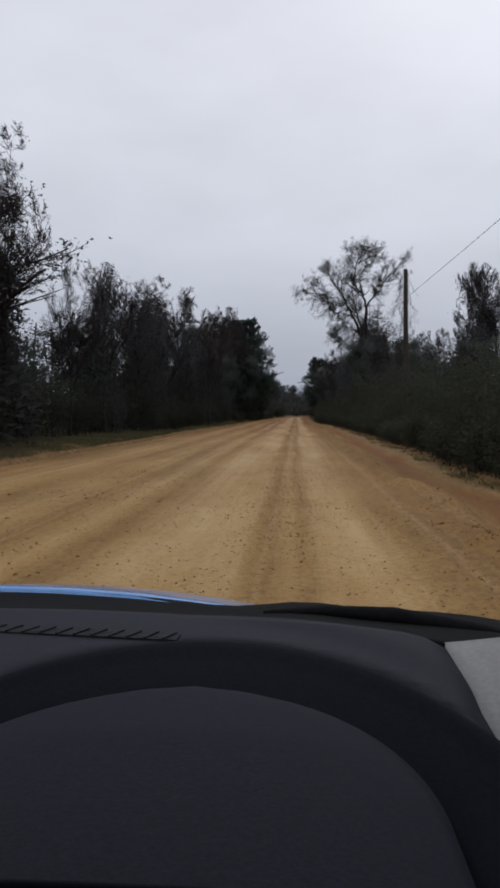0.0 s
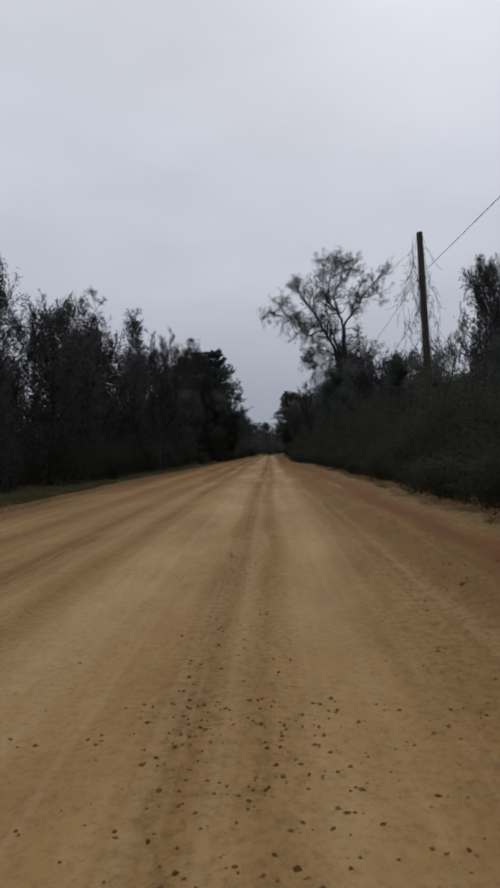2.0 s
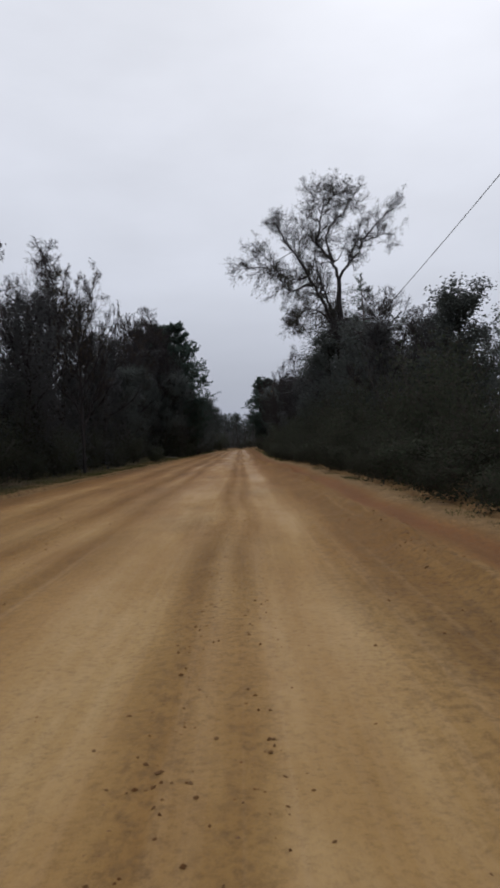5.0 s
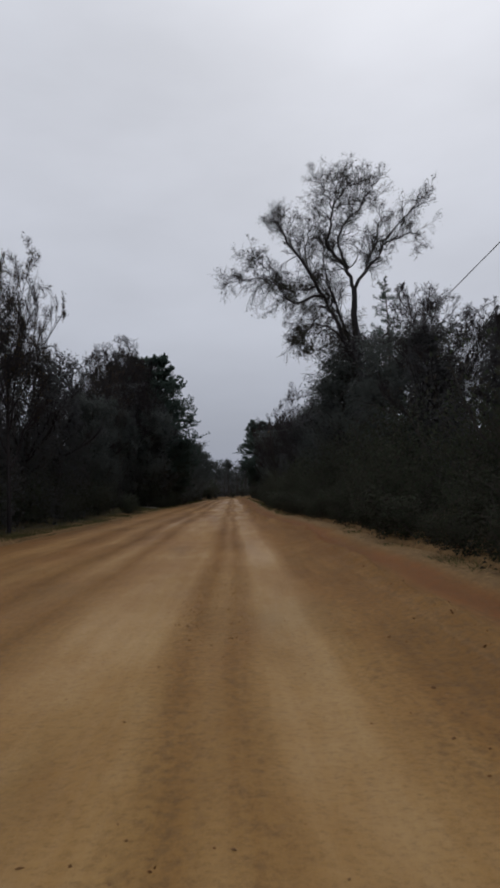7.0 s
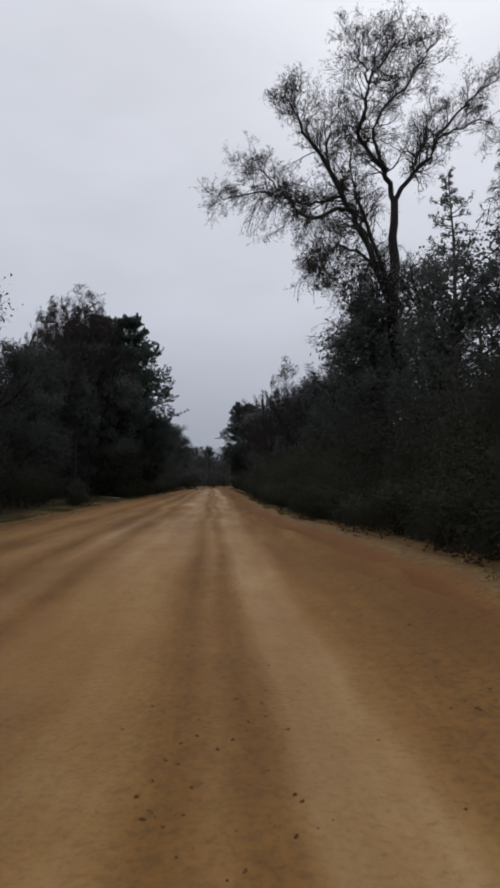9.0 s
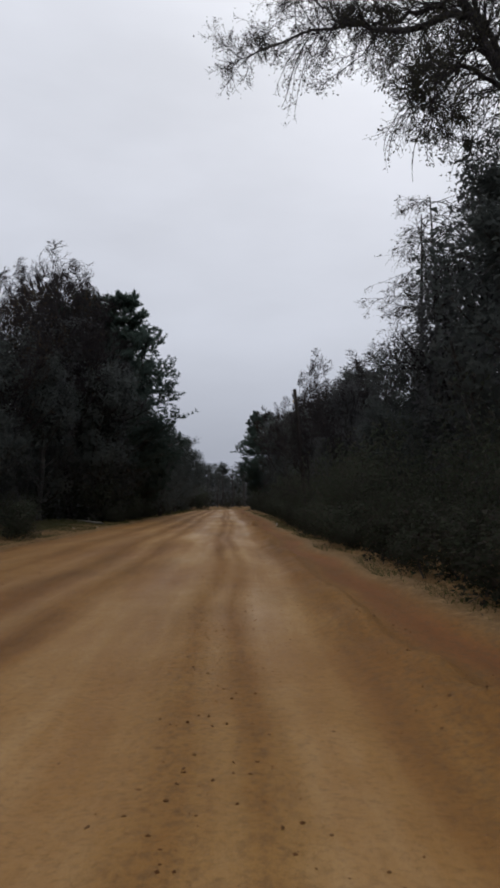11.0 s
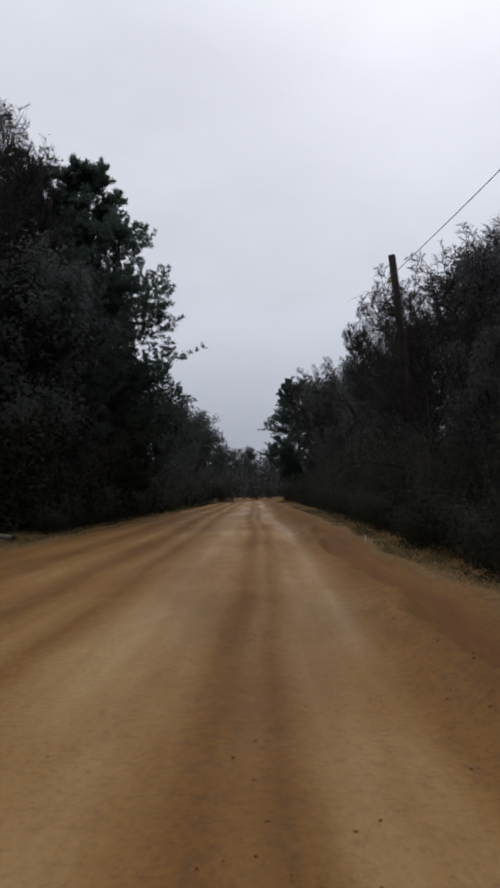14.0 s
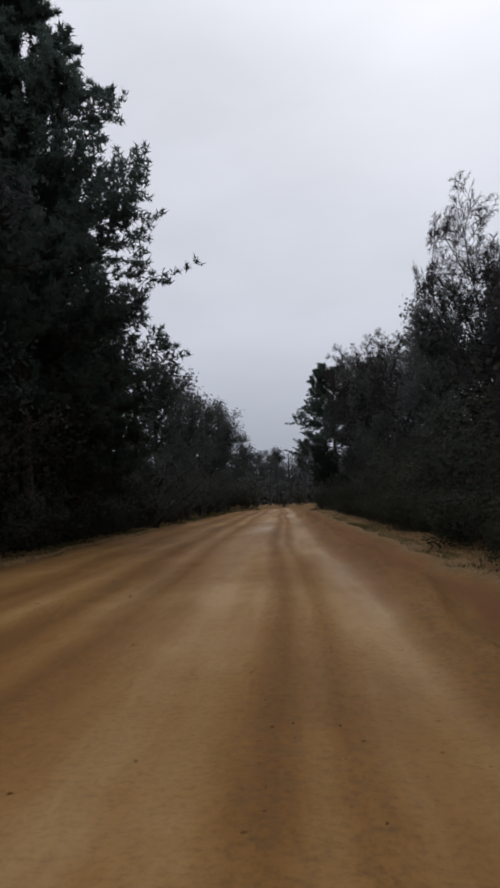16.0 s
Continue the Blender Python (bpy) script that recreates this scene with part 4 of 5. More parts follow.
# the undergrowth along both verges
for side in (-1, 1):
    y = 4.0
    while y < 215:
        L, R = float(left_edge(y)), float(right_edge(y))
        off = deep.uniform(1.7, 2.8) if side < 0 else deep.uniform(0.8, 1.3)
        if side < 0 and y < 40:
            off += 1.8 * (1 - y / 60)
        if side < 0 and 98 < y < 114:
            off += 3.4
        x = (L - off if side < 0 else R + off) + float(bend(y))
        (SHRUB if y < 125 else FAR_SHRUB).put(x, y, deep.uniform(1.6, 3.2), deep.uniform(1.0, 1.4))
        if y < 160:
            (SHRUB if y < 95 else FAR_SHRUB).put(x + side * deep.uniform(1.6, 2.4), y + deep.uniform(-0.8, 0.8), deep.uniform(2.4, 3.4) if side > 0 and y < 50 else deep.uniform(3.0, 4.6), deep.uniform(0.95, 1.2))
        y += deep.uniform(2.5, 3.4) if y < 130 else deep.uniform(3.6, 4.8)


# low growth along the foot of the woods
for y in np.arange(9.0, 150.0, 1.15):
    off = float(np.interp(y, (95, 108, 127), (0.28, 0.45, 1.0))) + deep.uniform(-0.15, 0.15)
    LOW.put(float(right_edge(y)) + off + float(bend(y)), float(y), deep.uniform(0.7, 1.4), deep.uniform(1.3, 1.8))

for y in np.arange(95.0, 150.0, 1.4):
    LOW.put(float(left_edge(y)) - deep.uniform(0.8, 1.2) - (3.8 if 97 < y < 114 else 0.0) + float(bend(y)), float(y), deep.uniform(1.0, 1.9), deep.uniform(1.2, 1.6))


def far_woods():
    """The thick of the woods behind the first trees, on both sides and round the bend."""
    r = np.random.default_rng(5)
    n = 90000
    y = r.uniform(-20, 300, n)
    side = np.where(r.random(n) < 0.5, -1, 1)
    x = side * (14.5 + r.exponential(8, n)) + np.where(side > 0, 2, 0) + bend(y)
    end = r.random(n) < 0.3
    x, y = np.where(end, r.uniform(-30, 70, n), x), np.where(end, 247 + r.exponential(5, n), y)
    top = 7.0 + 2.5 * field(x, y, 41, 6) + np.where(y > 100, 1.5, 0) + np.where(end, 2.0, 0)
    z = r.uniform(0.0, 1, n) ** 0.8 * top
    # a low tangle closes the view where the road swings away
    m = 40000
    low = np.stack([r.uniform(-14, 48, m), r.uniform(236.5, 246, m), r.uniform(0.0, 7.0, m)], 1)
    size = np.concatenate([np.where(z > top - 3.0, 0.28, np.where(end, 0.34, 0.6)), np.full(m, 0.26)])
    v, f = leaves(r, np.concatenate([np.stack([x, y, z], 1), low]), size, 0.7, 0.2)
    trunks = [limb(r, (a, b, -0.2), (0, 0, 1), r.uniform(5, 9), 0.13, 0.05, 4, 0.06, 0.03) for a, b in zip(x[::90], y[::90])]
    ob = thing("woods", "dark tangled woods standing behind the roadside trees", "woods")
    ob["kind"] = "stuff"
    a = part("thicket", v, f, VINE_LEAF, ob)
    v, f = tubes(trunks, 5)
    b = part("trunks", v, f, BARK, ob)
    a["kind"] = b["kind"] = "stuff"


far_woods()

# ---------------------------------------------------------------- verge grass and loose clods
def verge_grass():
    r = np.random.default_rng(9)
    n = 330000
    y = 2 + 190 * r.random(n) ** 1.25
    left = r.random(n) < 0.66
    d = r.exponential(1.0, n)
    x = np.where(left, left_edge(y) - d * 1.25 + 0.12, right_edge(y) + d * 0.8 - 0.55)
    # a grassy clearing beside the road
    lawn = left & (y > 98) & (y < 114)
    x = np.where(lawn, left_edge(y) - r.uniform(0, 3.6, n), x)
    more = np.where(left, np.where(y < 45, 0.45, np.where(lawn, 0.8, 0.25)), np.where((y > 92) & (y < 135), 0.25, -0.6))
    thick = field(x, y, 51, 1.1) + 0.7 * field(x, y, 53, 0.35) + more > r.uniform(-1, 1, n) * 0.8
    x, y = x[thick], y[thick]
    n = len(x)
    z = np.where(x > right_edge(y), ground_height(x, y) - 0.01, np.where(x < left_edge(y), ground_height(x, y) - 0.01, road_height(x, y) - 0.01))
    h = r.uniform(0.03, 0.11, n) * (1 + 0.6 * field(x, y, 52, 2.5))
    a = r.uniform(0, 2 * np.pi, n)
    w = r.uniform(0.003, 0.008, n)
    lean = r.normal(size=(n, 2)) * 0.8 * h[:, None]
    base = np.stack([x + bend(y), y, z], 1)
    s = np.stack([np.cos(a), np.sin(a), 0 * a], 1) * w[:, None]
    v = np.stack([base - s, base + s, base + np.stack([lean[:, 0], lean[:, 1], h], 1)], 1).reshape(-1, 3)
    ob = new("verge_grass", mesh_from("verge_grass", v, np.arange(3 * n).reshape(n, 3), GRASS))
    tagged(ob, "short green and straw grass along the road edges", "grass", kind="stuff")


def clods():
    r = np.random.default_rng(12)
    n = 34000
    y = 2.5 + 140 * r.random(n) ** 1.5
    pick = r.random(n)
    x = np.where(pick < 0.16, r.normal(-0.3, 0.13, n), np.where(pick < 0.24, r.normal(0.12, 0.09, n), np.where(pick < 0.62, right_edge(y) - 2.1 + r.normal(0, 0.38, n),
                 np.where(pick < 0.74, left_edge(y) + np.abs(r.normal(0.5, 0.8, n)), np.where(pick < 0.86, r.normal(-3.2, 0.6, n), r.uniform(-6.5, 3.0, n))))))
    # a rough rubbly patch near the start
    start = r.random(n) < 0.2
    y = np.where(start, 4.5 + 11 * r.random(n), y)
    x = np.where(start, np.where(r.random(n) < 0.6, r.normal(-0.1, 0.75, n), r.normal(-3.2, 0.9, n)), x)
    x = np.clip(x + 0.12 * smooth_noise(y, 11, 9), left_edge(y) - 0.1, right_edge(y) + 0.2)
    keep = field(x, y, 61, 0.9) + 0.6 * field(x, y, 62, 3.0) > r.uniform(-1.0, 0.8, n)
    x, y = x[keep], y[keep]
    n = len(x)
    size = np.minimum(0.005 + 0.0036 * r.exponential(1, n), 0.024)
    size = np.where(np.abs(x + 0.3) < 1.6, np.minimum(size, 0.012), size)
    ico = np.array([(1, 0, 0), (-1, 0, 0), (0, 1, 0), (0, -1, 0), (0, 0, 1), (0, 0, -1.0)])
    tri = np.array([(0, 2, 4), (2, 1, 4), (1, 3, 4), (3, 0, 4), (2, 0, 5), (1, 2, 5), (3, 1, 5), (0, 3, 5)])
    v = ico[None] * size[:, None, None] * r.uniform(0.7, 1.35, (n, 6, 1)) * np.stack([r.uniform(0.9, 1.6, n), r.uniform(0.7, 1.2, n), r.uniform(0.5, 0.85, n)], -1)[:, None]
    a = r.uniform(0, 6.28, n)
    c, s = np.cos(a)[:, None], np.sin(a)[:, None]
    v = np.stack([v[..., 0] * c - v[..., 1] * s, v[..., 0] * s + v[..., 1] * c, v[..., 2]], -1)
    v += np.stack([x, y, road_height(x, y) + size * 0.12], -1)[:, None]
    f = (tri[None] + 6 * np.arange(n)[:, None, None]).reshape(-1, 3)
    ob = new("loose_clods", mesh_from("loose_clods", v.reshape(-1, 3), f, STONE))
    tagged(ob, "loose clay clods and pebbles lying on the road", "pebbles", kind="stuff")


verge_grass()
clods()

# ---------------------------------------------------------------- power line
def utility_pole(x, y, tall, lean_x, lean_y, vine, hook):
    r = np.random.default_rng(int(y) + 500)
    ob = thing("utility_pole", "weathered dark wooden utility pole" + (" hung with dry vines" if vine else " leaning, bare vines arching from it"), "utility pole", "power line poles")
    base = np.array([x, y, float(ground_height(np.array(x), np.array(y))) - 0.05])
    ob.location = base
    top = np.array([lean_x, lean_y, tall - base[2]])
    k = np.linspace(0, 1, 12)[:, None]
    pts = top * k
    v, f = tubes([(pts, np.linspace(0.145, 0.102, 12))], 14)
    shaft = part("pole", v, f, POLE_WOOD, ob, smooth=True)
    v, f = tubes([(np.array([top - [0, 0, 0.02], top + [0, 0, 0.015], top + [0, 0, 0.03]]), np.array([0.104, 0.098, 0.02]))], 14)
    part("pole_cap", v, f, POLE_WOOD, shaft)
    at = top * hook / tall
    peg = at + np.array([-0.16, 0, 0.02])
    v, f = tubes([(np.array([at, (at + peg) / 2, peg]), np.array([0.02, 0.02, 0.02]))], 6)
    bracket = part("bracket", v, f, WIRE, ob)
    v, f = tubes([(np.array([peg - [0, 0, 0.05], peg, peg + [0, 0, 0.03], peg + [0, 0, 0.07]]), np.array([0.035, 0.045, 0.028, 0.04]))], 8)
    part("insulator", v, f, STONE, bracket, "small clay-coloured insulator")
    hung = []
    if vine:
        for _ in range(70):
            s = np.array([r.uniform(-0.75, 0.35), r.normal() * 0.3, r.uniform(4.0, tall - 0.15)])
            s[0] *= 0.35 + 0.65 * min(1, (tall - s[2]) / 2.0)
            hung.append(limb(r, s, (r.normal() * 0.22, r.normal() * 0.25, -1), r.uniform(0.7, 2.6), 0.007, 0.003, 8, 0.16, -0.05))
    else:
        # bare vines that arch out from the pole and weep on its road side
        for _ in range(110):
            k = r.uniform(0.5, 0.84)
            hung.append(limb(r, top * k, (r.normal() * 0.5 - 0.8, r.normal() * 0.5, r.uniform(0.1, 0.9)), r.uniform(0.8, 2.4) * (1.25 - 0.6 * k), 0.007, 0.003, 10, 0.14, -0.2))
    if hung:
        extra = branch_out(r, hung, 4, 0.1, 0.3, 0.8, -0.1, 0.25, -0.05, 3)
        v, f = tubes(hung + extra, 3)
        tangle = part("vine", v, f, BARK, ob, "dry hanging vine tangle")
        v, f = leaves(r, scatter_on(r, extra, 420 if vine else 160, 0.04), 0.06, 0.55, 0.8)
        part("vine_leaves", v, f, BROWN_LEAF, tangle)
    return base + peg + np.array([0, 0, 0.09])


ends = [utility_pole(7.2, -40.0, 8.8, 0, 0, False, 7.1), utility_pole(5.7, 35.4, 8.55, -0.05, 0, True, 6.85), utility_pole(4.65, 109.4, 7.95, -0.6, -0.1, False, 7.2)]


def wire(a, b, sag):
    k = np.linspace(0, 1, 40)[:, None]
    p = a + (b - a) * k
    p[:, 2] -= (sag * 4 * k * (1 - k))[:, 0]
    v, f = tubes([(p, np.full(40, 0.009))], 5)
    tagged(new("power_wire", mesh_from("power_wire", v, f, WIRE, True)), "thin dark power wire slung between wooden poles", "wire", "power wires")


wire(ends[0], ends[1], 0.5)
wire(ends[1], ends[2], 2.0)


# ---------------------------------------------------------------- small things at the verges
def fallen_log(a, b, radius, mat):
    r = np.random.default_rng(31)
    a, b = np.array(a, float), np.array(b, float)
    ob = thing("fallen_log", "pale barkless fallen log lying on the verge", "log")
    ob.location = a
    p = (b - a) * np.linspace(0, 1, 9)[:, None] + r.normal(size=(9, 3)) * [0.05, 0.05, 0.02]
    part("stem", *tubes([(p, np.linspace(radius, radius * 0.6, 9))], 8), mat, ob, smooth=True)
    for k in (2, 4, 6):
        part("branch_stub", *tubes([limb(r, p[k], (r.normal(), r.normal(), 0.8), 0.4, radius * 0.35, 0.01, 3, 0.2)], 5), mat, ob)


def marker_stake(x, y, tall):
    ob = thing("marker_stake", "small white marker stake standing in the verge", "stake")
    ob.location = (x, y, float(road_height(np.array(x), np.array(y))) - 0.02)
    part("stake", *tubes([(np.array([(0, 0, 0), (0.004, 0, tall * 0.5), (0.01, 0, tall - 0.01), (0.01, 0, tall)]), np.array([0.022, 0.022, 0.022, 0.008]))], 8), WHITE, ob)


def litter(x, y, size, turn):
    ob = thing("litter", "crumpled white scrap of litter on the verge", "litter", "scraps of litter")
    r = np.random.default_rng(int(y * 10))
    g = np.linspace(-1, 1, 5)
    rows = [[(a * size, b * size * 0.7, size * (0.25 + 0.3 * r.random())) for a in g] for b in g]
    v = np.array(rows).reshape(-1, 3)
    low = v * [0.9, 0.9, 0]
    f = grid_faces(5, 5)
    part("scrap", np.concatenate([v, low]), np.concatenate([f, f[:, ::-1] + 25]), WHITE, ob)
    inside = left_edge(y) < x < right_edge(y)
    z = float(road_height(np.array(x), np.array(y)) if inside else ground_height(np.array(x), np.array(y)))
    ob.matrix_basis = pose(x, y, z - 0.003, 0, 0, turn)


WHITE = speckled("weathered_white_plastic", (0.45, 0.45, 0.43), (0.7, 0.7, 0.68), 30.0, 0.7, 0.2)
fallen_log((-7.7, 111.6, 0.12), (-12.0, 115.6, 0.38), 0.09, PALE_BARK)
marker_stake(2.75, 108.2, 0.16)
litter(-8.6, 50.6, 0.07, 20)
litter(-8.5, 48.9, 0.05, 75)
litter(-7.75, 103.9, 0.07, 140)
litter(3.95, 65.6, 0.05, 10)
litter(-7.2, 107.2, 0.05, 60)

# ---------------------------------------------------------------- the car, as it stands at the start
PAINT, pn, pb = material("blue_car_paint", 0.25, 0.5)
pn.links.new(ramp_node(pn, noise_node(pn, 40, 3), [(0.3, (0.06, 0.19, 0.45)), (0.7, (0.08, 0.23, 0.53))]), pb.inputs["Base Color"])
pb.inputs["Coat Weight"].default_value = 0.5
DASH = speckled("charcoal_dash_plastic", (0.0085, 0.0090, 0.0146), (0.0140, 0.0148, 0.0240), 260.0, 0.66, 0.10, spec=0.2)
PAD = speckled("soft_binnacle_pad", (0.0085, 0.0094, 0.0150), (0.0146, 0.0162, 0.0256), 300.0, 0.75, 0.10, spec=0.16)
# dash plastic darkened, so the colour carries the shade on the collar's slope
COLLAR = speckled("shaded_collar_plastic", (0.0052, 0.0056, 0.0088), (0.0090, 0.0096, 0.0145), 260.0, 0.85, 0.12, spec=0.08)
GREY_TRIM = speckled("light_grey_trim", (0.22, 0.22, 0.215), (0.27, 0.27, 0.265), 200.0, 0.8, 0.05)
COWL = speckled("matt_black_cowl", (0.005, 0.005, 0.006), (0.010, 0.010, 0.011), 90.0, 0.9, 0.2, spec=0.1)
RUBBER = speckled("black_rubber", (0.010, 0.010, 0.011), (0.022, 0.022, 0.024), 60.0, 0.75, 0.2)
STEEL = speckled("dull_wheel_steel", (0.25, 0.25, 0.26), (0.40, 0.40, 0.41), 50.0, 0.45, 0.1, spec=0.5)


def sheet(rows, thick=0.0):
    """A surface through rows of points, given a thickness downwards."""
    p = np.array(rows, float)
    n, m = p.shape[:2]
    v, f = p.reshape(-1, 3), grid_faces(n, m)
    if not thick:
        return v, f
    low = v - [0, 0, thick]
    g = f[:, ::-1] + n * m
    rim = []
    edge = [i for i in range(m)] + [i * m + m - 1 for i in range(1, n)] + [(n - 1) * m + i for i in range(m - 2, -1, -1)] + [i * m for i in range(n - 2, 0, -1)]
    for a, b in zip(edge, edge[1:] + edge[:1]):
        rim.append((b, a, a + n * m, b + n * m))
    return np.concatenate([v, low]), np.concatenate([f, g, np.array(rim)])


def box(lo, hi):
    (a, b, c), (d, e, f) = lo, hi
    v = [(a, b, c), (d, b, c), (d, e, c), (a, e, c), (a, b, f), (d, b, f), (d, e, f), (a, e, f)]
    return np.array(v, float), np.array([(0, 3, 2, 1), (4, 5, 6, 7), (0, 1, 5, 4), (1, 2, 6, 5), (2, 3, 7, 6), (3, 0, 4, 7)])


def bar(a, b, w, h):
    """A straight bar of w by h from a to b."""
    a, b = np.array(a, float), np.array(b, float)
    d = unit(b - a)
    s = unit(np.cross(d, [0, 0, 1.0]))
    u = np.cross(s, d)
    v = [p + i * s * w / 2 + j * u * h / 2 for p in (a, b) for i, j in ((-1, -1), (1, -1), (1, 1), (-1, 1))]
    return np.array(v), np.array([(0, 1, 2, 3), (7, 6, 5, 4), (0, 4, 5, 1), (1, 5, 6, 2), (2, 6, 7, 3), (3, 7, 4, 0)])


MID = -0.33  # the car's centre line


def oval(x, y, cx, cy, rx, ry):
    return np.hypot((np.asarray(x, float) - cx) / rx, (np.asarray(y, float) - cy) / ry)


def dash_edge(x):
    """How far forward the dashboard reaches, to the foot of the glass."""
    return 0.715 - 0.49 * max(0.0, x + 0.2) ** 2 - 0.3 * max(0.0, -x - 0.5) ** 2


def dash_height(x, y):
    """The top of the dashboard: nearly flat, a low step round the binnacle, falling away under it."""
    z = 1.0885 - 0.006 * np.clip((0.66 - np.asarray(y, float)) / 0.3, 0, 1)
    z = z + 0.005 * np.clip((oval(x, y, 0.012, 0.28, 0.272, 0.40) - 0.97) / 0.05, 0, 1) * np.clip((x + 0.02) / 0.1, 0, 1)
    return z - 0.06 * np.clip((1.02 - oval(x, y, 0.012, 0.28, 0.232, 0.336)) / 0.08, 0, 1) - 0.012 * np.clip((np.asarray(x, float) - 0.19) / 0.04, 0, 1) ** 2


def cowl_drop(s):
    """How far the cowl falls towards the hood; it stands higher under the wiper."""
    k = min(1.0, max(0.0, (s - 0.42) / 0.2))
    k = k * k * (3 - 2 * k)
    return (1 - k) * (0.0262 + 0.075 * s * s) + k * (0.0156 + 0.036 * s * s - 0.011 * min(1.0, max(0.0, (s - 0.68) / 0.18)))


def build_car():
    car = thing("car", "blue hatchback with charcoal dashboard standing on the clay road", "car")
    # outer shell
    rows = []
    for y in np.linspace(0.88, 1.86, 12):
        g = (y - 0.88) / 0.98
        rows.append([(MID + s * (0.72 - 0.06 * g), y - 0.10 * s * s * (1 - g) - 0.12 * s * s * g, 1.066 - 0.19 * g - 0.18 * g ** 2.2 - 0.092 * s * s) for s in np.linspace(-1, 1, 15)])
    part("hood", *sheet(rows, 0.02), PAINT, car, smooth=True)
    rows = []
    for z in np.linspace(0.22, 0.74, 8):
        rows.append([(MID + s * (0.80 - 0.06 * abs(s)), 1.90 - 0.22 * abs(s) ** 3 + 0.05 * math.sin((z - 0.22) * 6), z) for s in np.linspace(-1, 1, 15)])
    b = part("front_bumper", *sheet(rows), PAINT, car, smooth=True)
    b.modifiers.new("wall", "SOLIDIFY").thickness = 0.03
    for s in (-1, 1):
        rows = []
        for y in np.linspace(-1.95, 1.72, 40):
            arch = max(0.0, 0.34 ** 2 - (y - 1.12) ** 2, 0.34 ** 2 - (y + 1.42) ** 2) ** 0.5
            lo = max(0.22, 0.28 + arch if arch > 0 else 0.22)
            top = 0.93 + 0.02 * math.cos(y) - 0.16 * max(0, (y - 0.8) / 1.0) ** 1.6
            rows.append([(MID + s * (0.84 - 0.05 * k * k - 0.05 * max(0, (y - 1.0)) ** 2), y, lo + (top - lo) * k) for k in np.linspace(0, 1, 7)])
        q = part("side_panel", *sheet(rows), PAINT, car, smooth=True)
        q.modifiers.new("wall", "SOLIDIFY").thickness = 0.03 * s
    rows = [[(MID + s * (0.60 + 0.02 * g), y, 1.50 + 0.03 * (1 - s * s) - 0.05 * g * g) for s in np.linspace(-1, 1, 9)] for y, g in ((0.22, 0.7), (-0.2, 0.2), (-0.7, 0.0), (-1.2, 0.3), (-1.7, 1.0))]
    part("roof", *sheet(rows, 0.05), PAINT, car, smooth=True)
    part("rear_panel", *sheet([[(MID + s * (0.79 - 0.13 * g), -1.98 + 0.28 * g, 0.25 + 1.2 * g) for s in np.linspace(-1, 1, 7)] for g in np.linspace(0, 1, 7)], 0.04), PAINT, car, smooth=True)
    for s in (-1, 1):
        part("windscreen_pillar", *bar((MID + s * 0.735, 0.74, 1.03), (MID + s * 0.60, 0.20, 1.50), 0.06, 0.09), RUBBER, car, "black windscreen pillar")
        part("centre_pillar", *bar((MID + s * 0.78, -0.45, 0.9), (MID + s * 0.61, -0.5, 1.5), 0.05, 0.09), PAINT, car)
        part("rear_pillar", *bar((MID + s * 0.78, -1.8, 0.9), (MID + s * 0.61, -1.62, 1.46), 0.06, 0.2), PAINT, car)
        for y in (1.12, -1.42):
            wheel = part("wheel", *tubes([(np.array([(MID + s * k, y, 0.30) for k in (0.66, 0.67, 0.72, 0.78, 0.82, 0.83)]), np.array([0.20, 0.28, 0.30, 0.30, 0.28, 0.19]))], 28), RUBBER, car, "black tyre", True)
            part("rim", *tubes([(np.array([(MID + s * k, y, 0.30) for k in (0.70, 0.80, 0.815, 0.812, 0.812)]), np.array([0.19, 0.19, 0.17, 0.07, 0.005]))], 20), STEEL, wheel, "dull steel rim", True)
    part("floor_pan", *box((MID - 0.74, -1.9, 0.22), (MID + 0.74, 1.6, 0.30)), RUBBER, car)
    # the dashboard
    xs = np.linspace(MID - 0.68, 0.227, 64)
    rows = [[(x, 0.12 + (dash_edge(x) - 0.12) * g, float(dash_height(x, 0.12 + (dash_edge(x) - 0.12) * g))) for x in xs] for g in np.linspace(0, 1, 64)]
    dash = part("dashboard", *sheet(rows, 0.09), DASH, car, "charcoal moulded plastic dashboard", True)
    # binnacle: a sloping collar from the crease down to the domed cover
    rows = []
    for k in np.linspace(0, 1, 12):
        row = []
        for a in np.radians(np.linspace(-30, 210, 61)):
            p = np.array([0.012 + 0.233 * math.cos(a), 0.28 + 0.337 * math.sin(a)])
            q = np.array([0.010 + 0.166 * math.cos(a), (0.345 if a > 0 and a < math.pi else 0.30) + 0.178 * math.sin(a)])
            b = p + (q - p) * k
            row.append((b[0], b[1], 1.0900 + 0.003 * math.sin(min(1.0, k * 4) * 3.14) - 0.026 * k ** 1.25))
        rows.append(row)
    part("binnacle_collar", *sheet(rows, 0.02), COLLAR, dash, "near-black sloping collar", True)
    rows = []
    for g in np.linspace(0, 1, 40):
        y = 0.12 + 0.397 * g
        w = 0.160 * (math.sqrt(max(0.0, 1 - ((y - 0.345) / 0.1722) ** 2)) if y > 0.345 else 1 + 0.05 * (0.345 - y))
        drop = 0.012 * max(0.0, (0.28 - y) / 0.16) ** 1.5
        rows.append([(0.010 + max(w, 0.004) * u, y, 1.085 + 0.017 * (1 - abs(u) ** 2.6) * min(1.0, (0.521 - y) / 0.11) ** 0.6 - drop) for u in np.linspace(-1, 1, 41)])
    pad = part("binnacle_cover", *sheet(rows, 0.016), PAD, dash, "dark grey domed instrument cover", True)
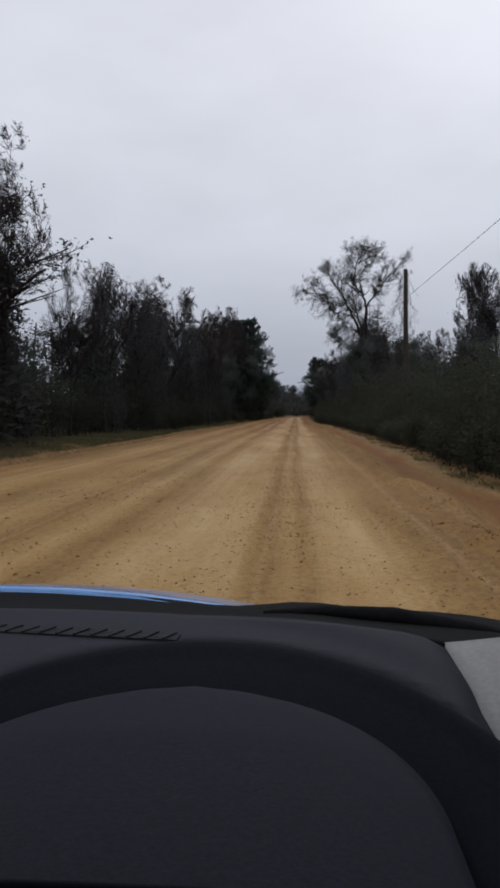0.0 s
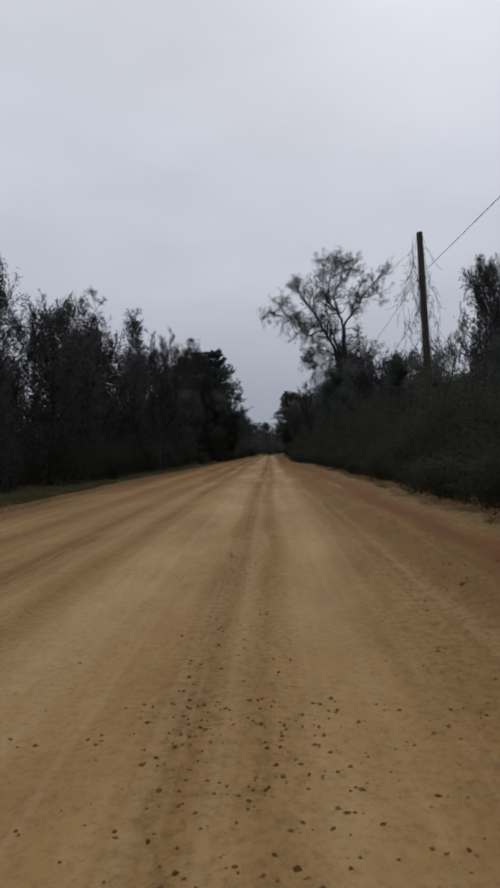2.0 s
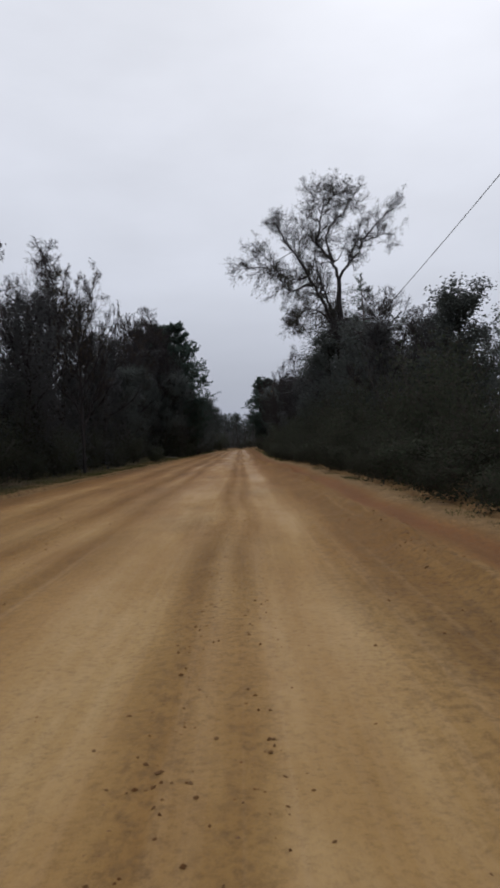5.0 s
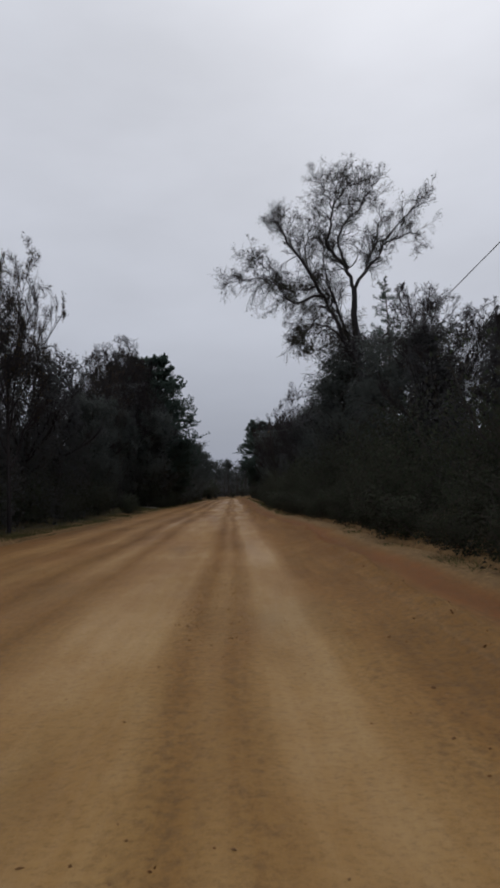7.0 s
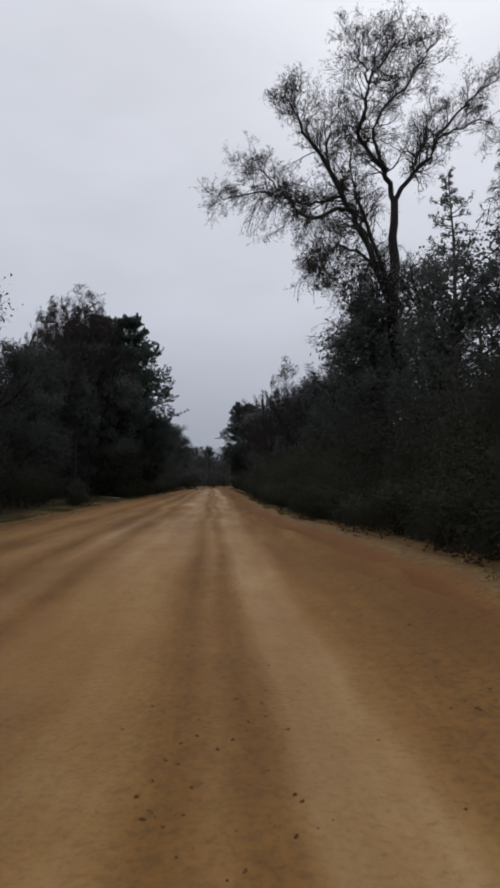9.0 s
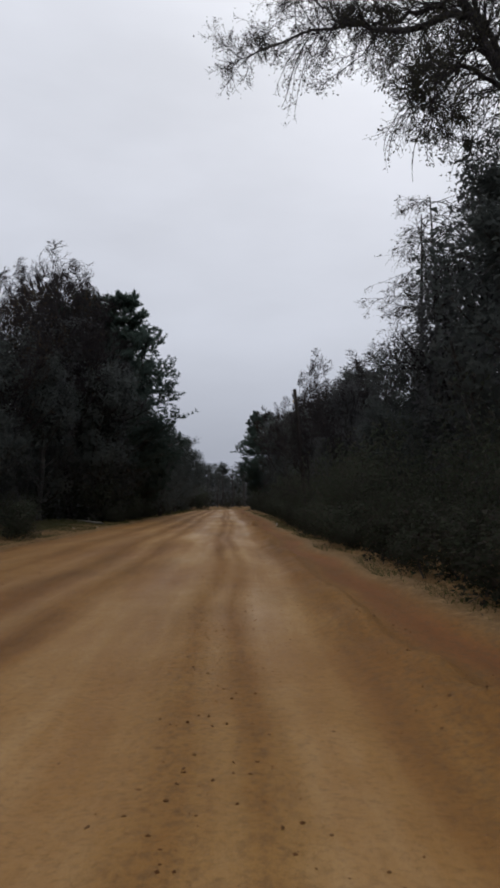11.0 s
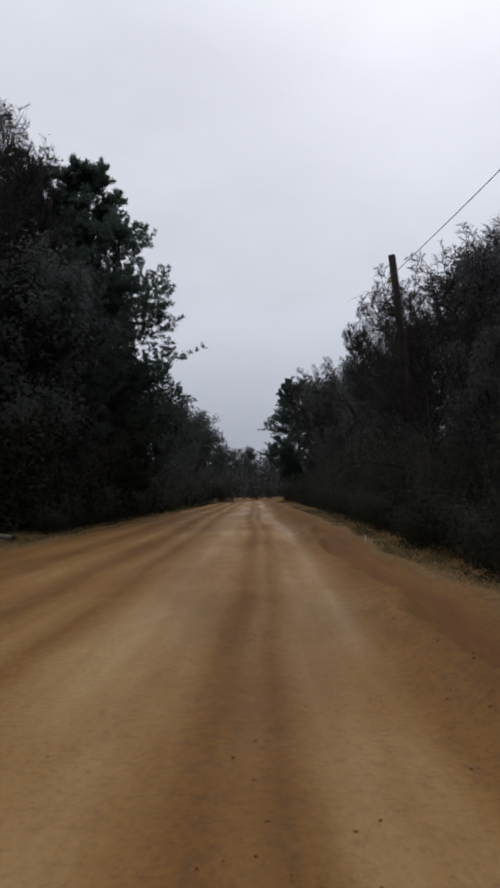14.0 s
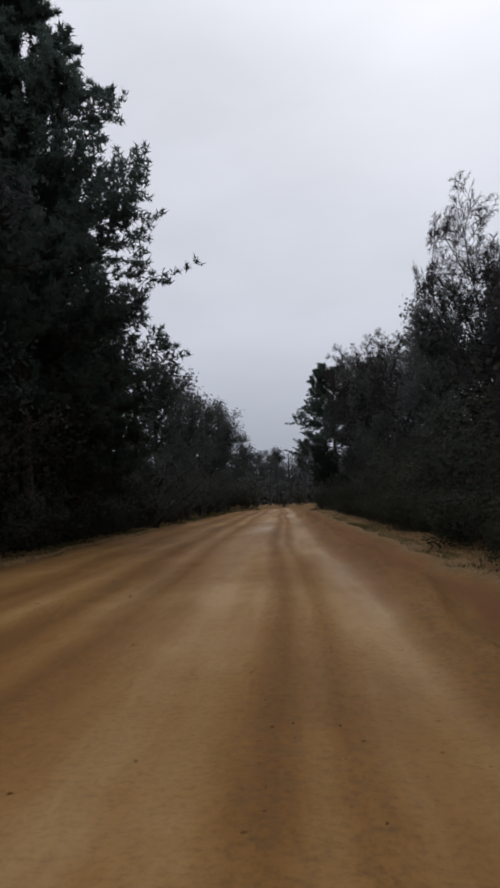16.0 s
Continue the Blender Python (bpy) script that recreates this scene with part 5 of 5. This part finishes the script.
    fold = np.array([(0.010 + 0.158 * u, 0.270 + 0.006 * u * u, 1.085 + 0.0172 * (1 - abs(u) ** 2.6)) for u in np.linspace(-1, 1, 41)])
    part("seam", *tubes([(fold, np.full(len(fold), 0.0022))], 6), COLLAR, pad, "black seam", True)
    # demister grille with its slats
    a, b = np.array([-0.46, 0.669, 1.0805]), np.array([-0.022, 0.627, 1.0805])
    well = part("vent_grille", *bar(a, b, 0.019, 0.018), RUBBER, dash, "black slatted demister grille")
    for k in range(25):
        p = a + (b - a) * (k + 0.5) / 25
        part("slat", *bar(p + [-0.005, -0.009, 0.0085], p + [0.005, 0.009, 0.0085], 0.0022, 0.004), DASH, well)
    # cowl and wiper below the glass
    rows = [[(x, dash_edge(x) + 0.003 + g * (0.90 - 0.10 * ((x - MID) / 0.72) ** 2 - dash_edge(x)), 1.0865 - 0.004 * math.sin(g * 3.14) - cowl_drop((x - MID) / 0.72) * g) for x in np.linspace(MID - 0.70, MID + 0.70, 40)] for g in np.linspace(0, 1, 8)]
    part("cowl", *sheet(rows, 0.04), COWL, car, "matt black plastic cowl", True)
    part("wiper", *tubes([(np.array([(0.05, 0.80, 1.062), (0.12, 0.79, 1.068), (0.20, 0.77, 1.0695), (0.28, 0.75, 1.062), (0.36, 0.73, 1.052)]), np.array([0.003, 0.007, 0.010, 0.008, 0.005]))], 8), COWL, car, "folded black wiper arm", True)
    rows = [[(0.226 + 0.004 * g + 0.18 * k, 0.632 - 0.34 * g + 0.01 * k, 1.0865 - 0.03 * g + (0.022 + 0.13 * g) * k ** 1.2) for k in np.linspace(0, 1, 12)] for g in np.linspace(0, 1, 14)]
    part("pillar_trim", *sheet(rows, 0.02), GREY_TRIM, car, "light grey pillar trim", True)
    part("door_trim", *box((MID + 0.71, -1.0, 0.35), (MID + 0.75, 0.62, 0.98)), GREY_TRIM, car)
    part("door_trim", *box((MID - 0.75, -1.0, 0.35), (MID - 0.71, 0.62, 0.98)), GREY_TRIM, car)
    return car


build_car()
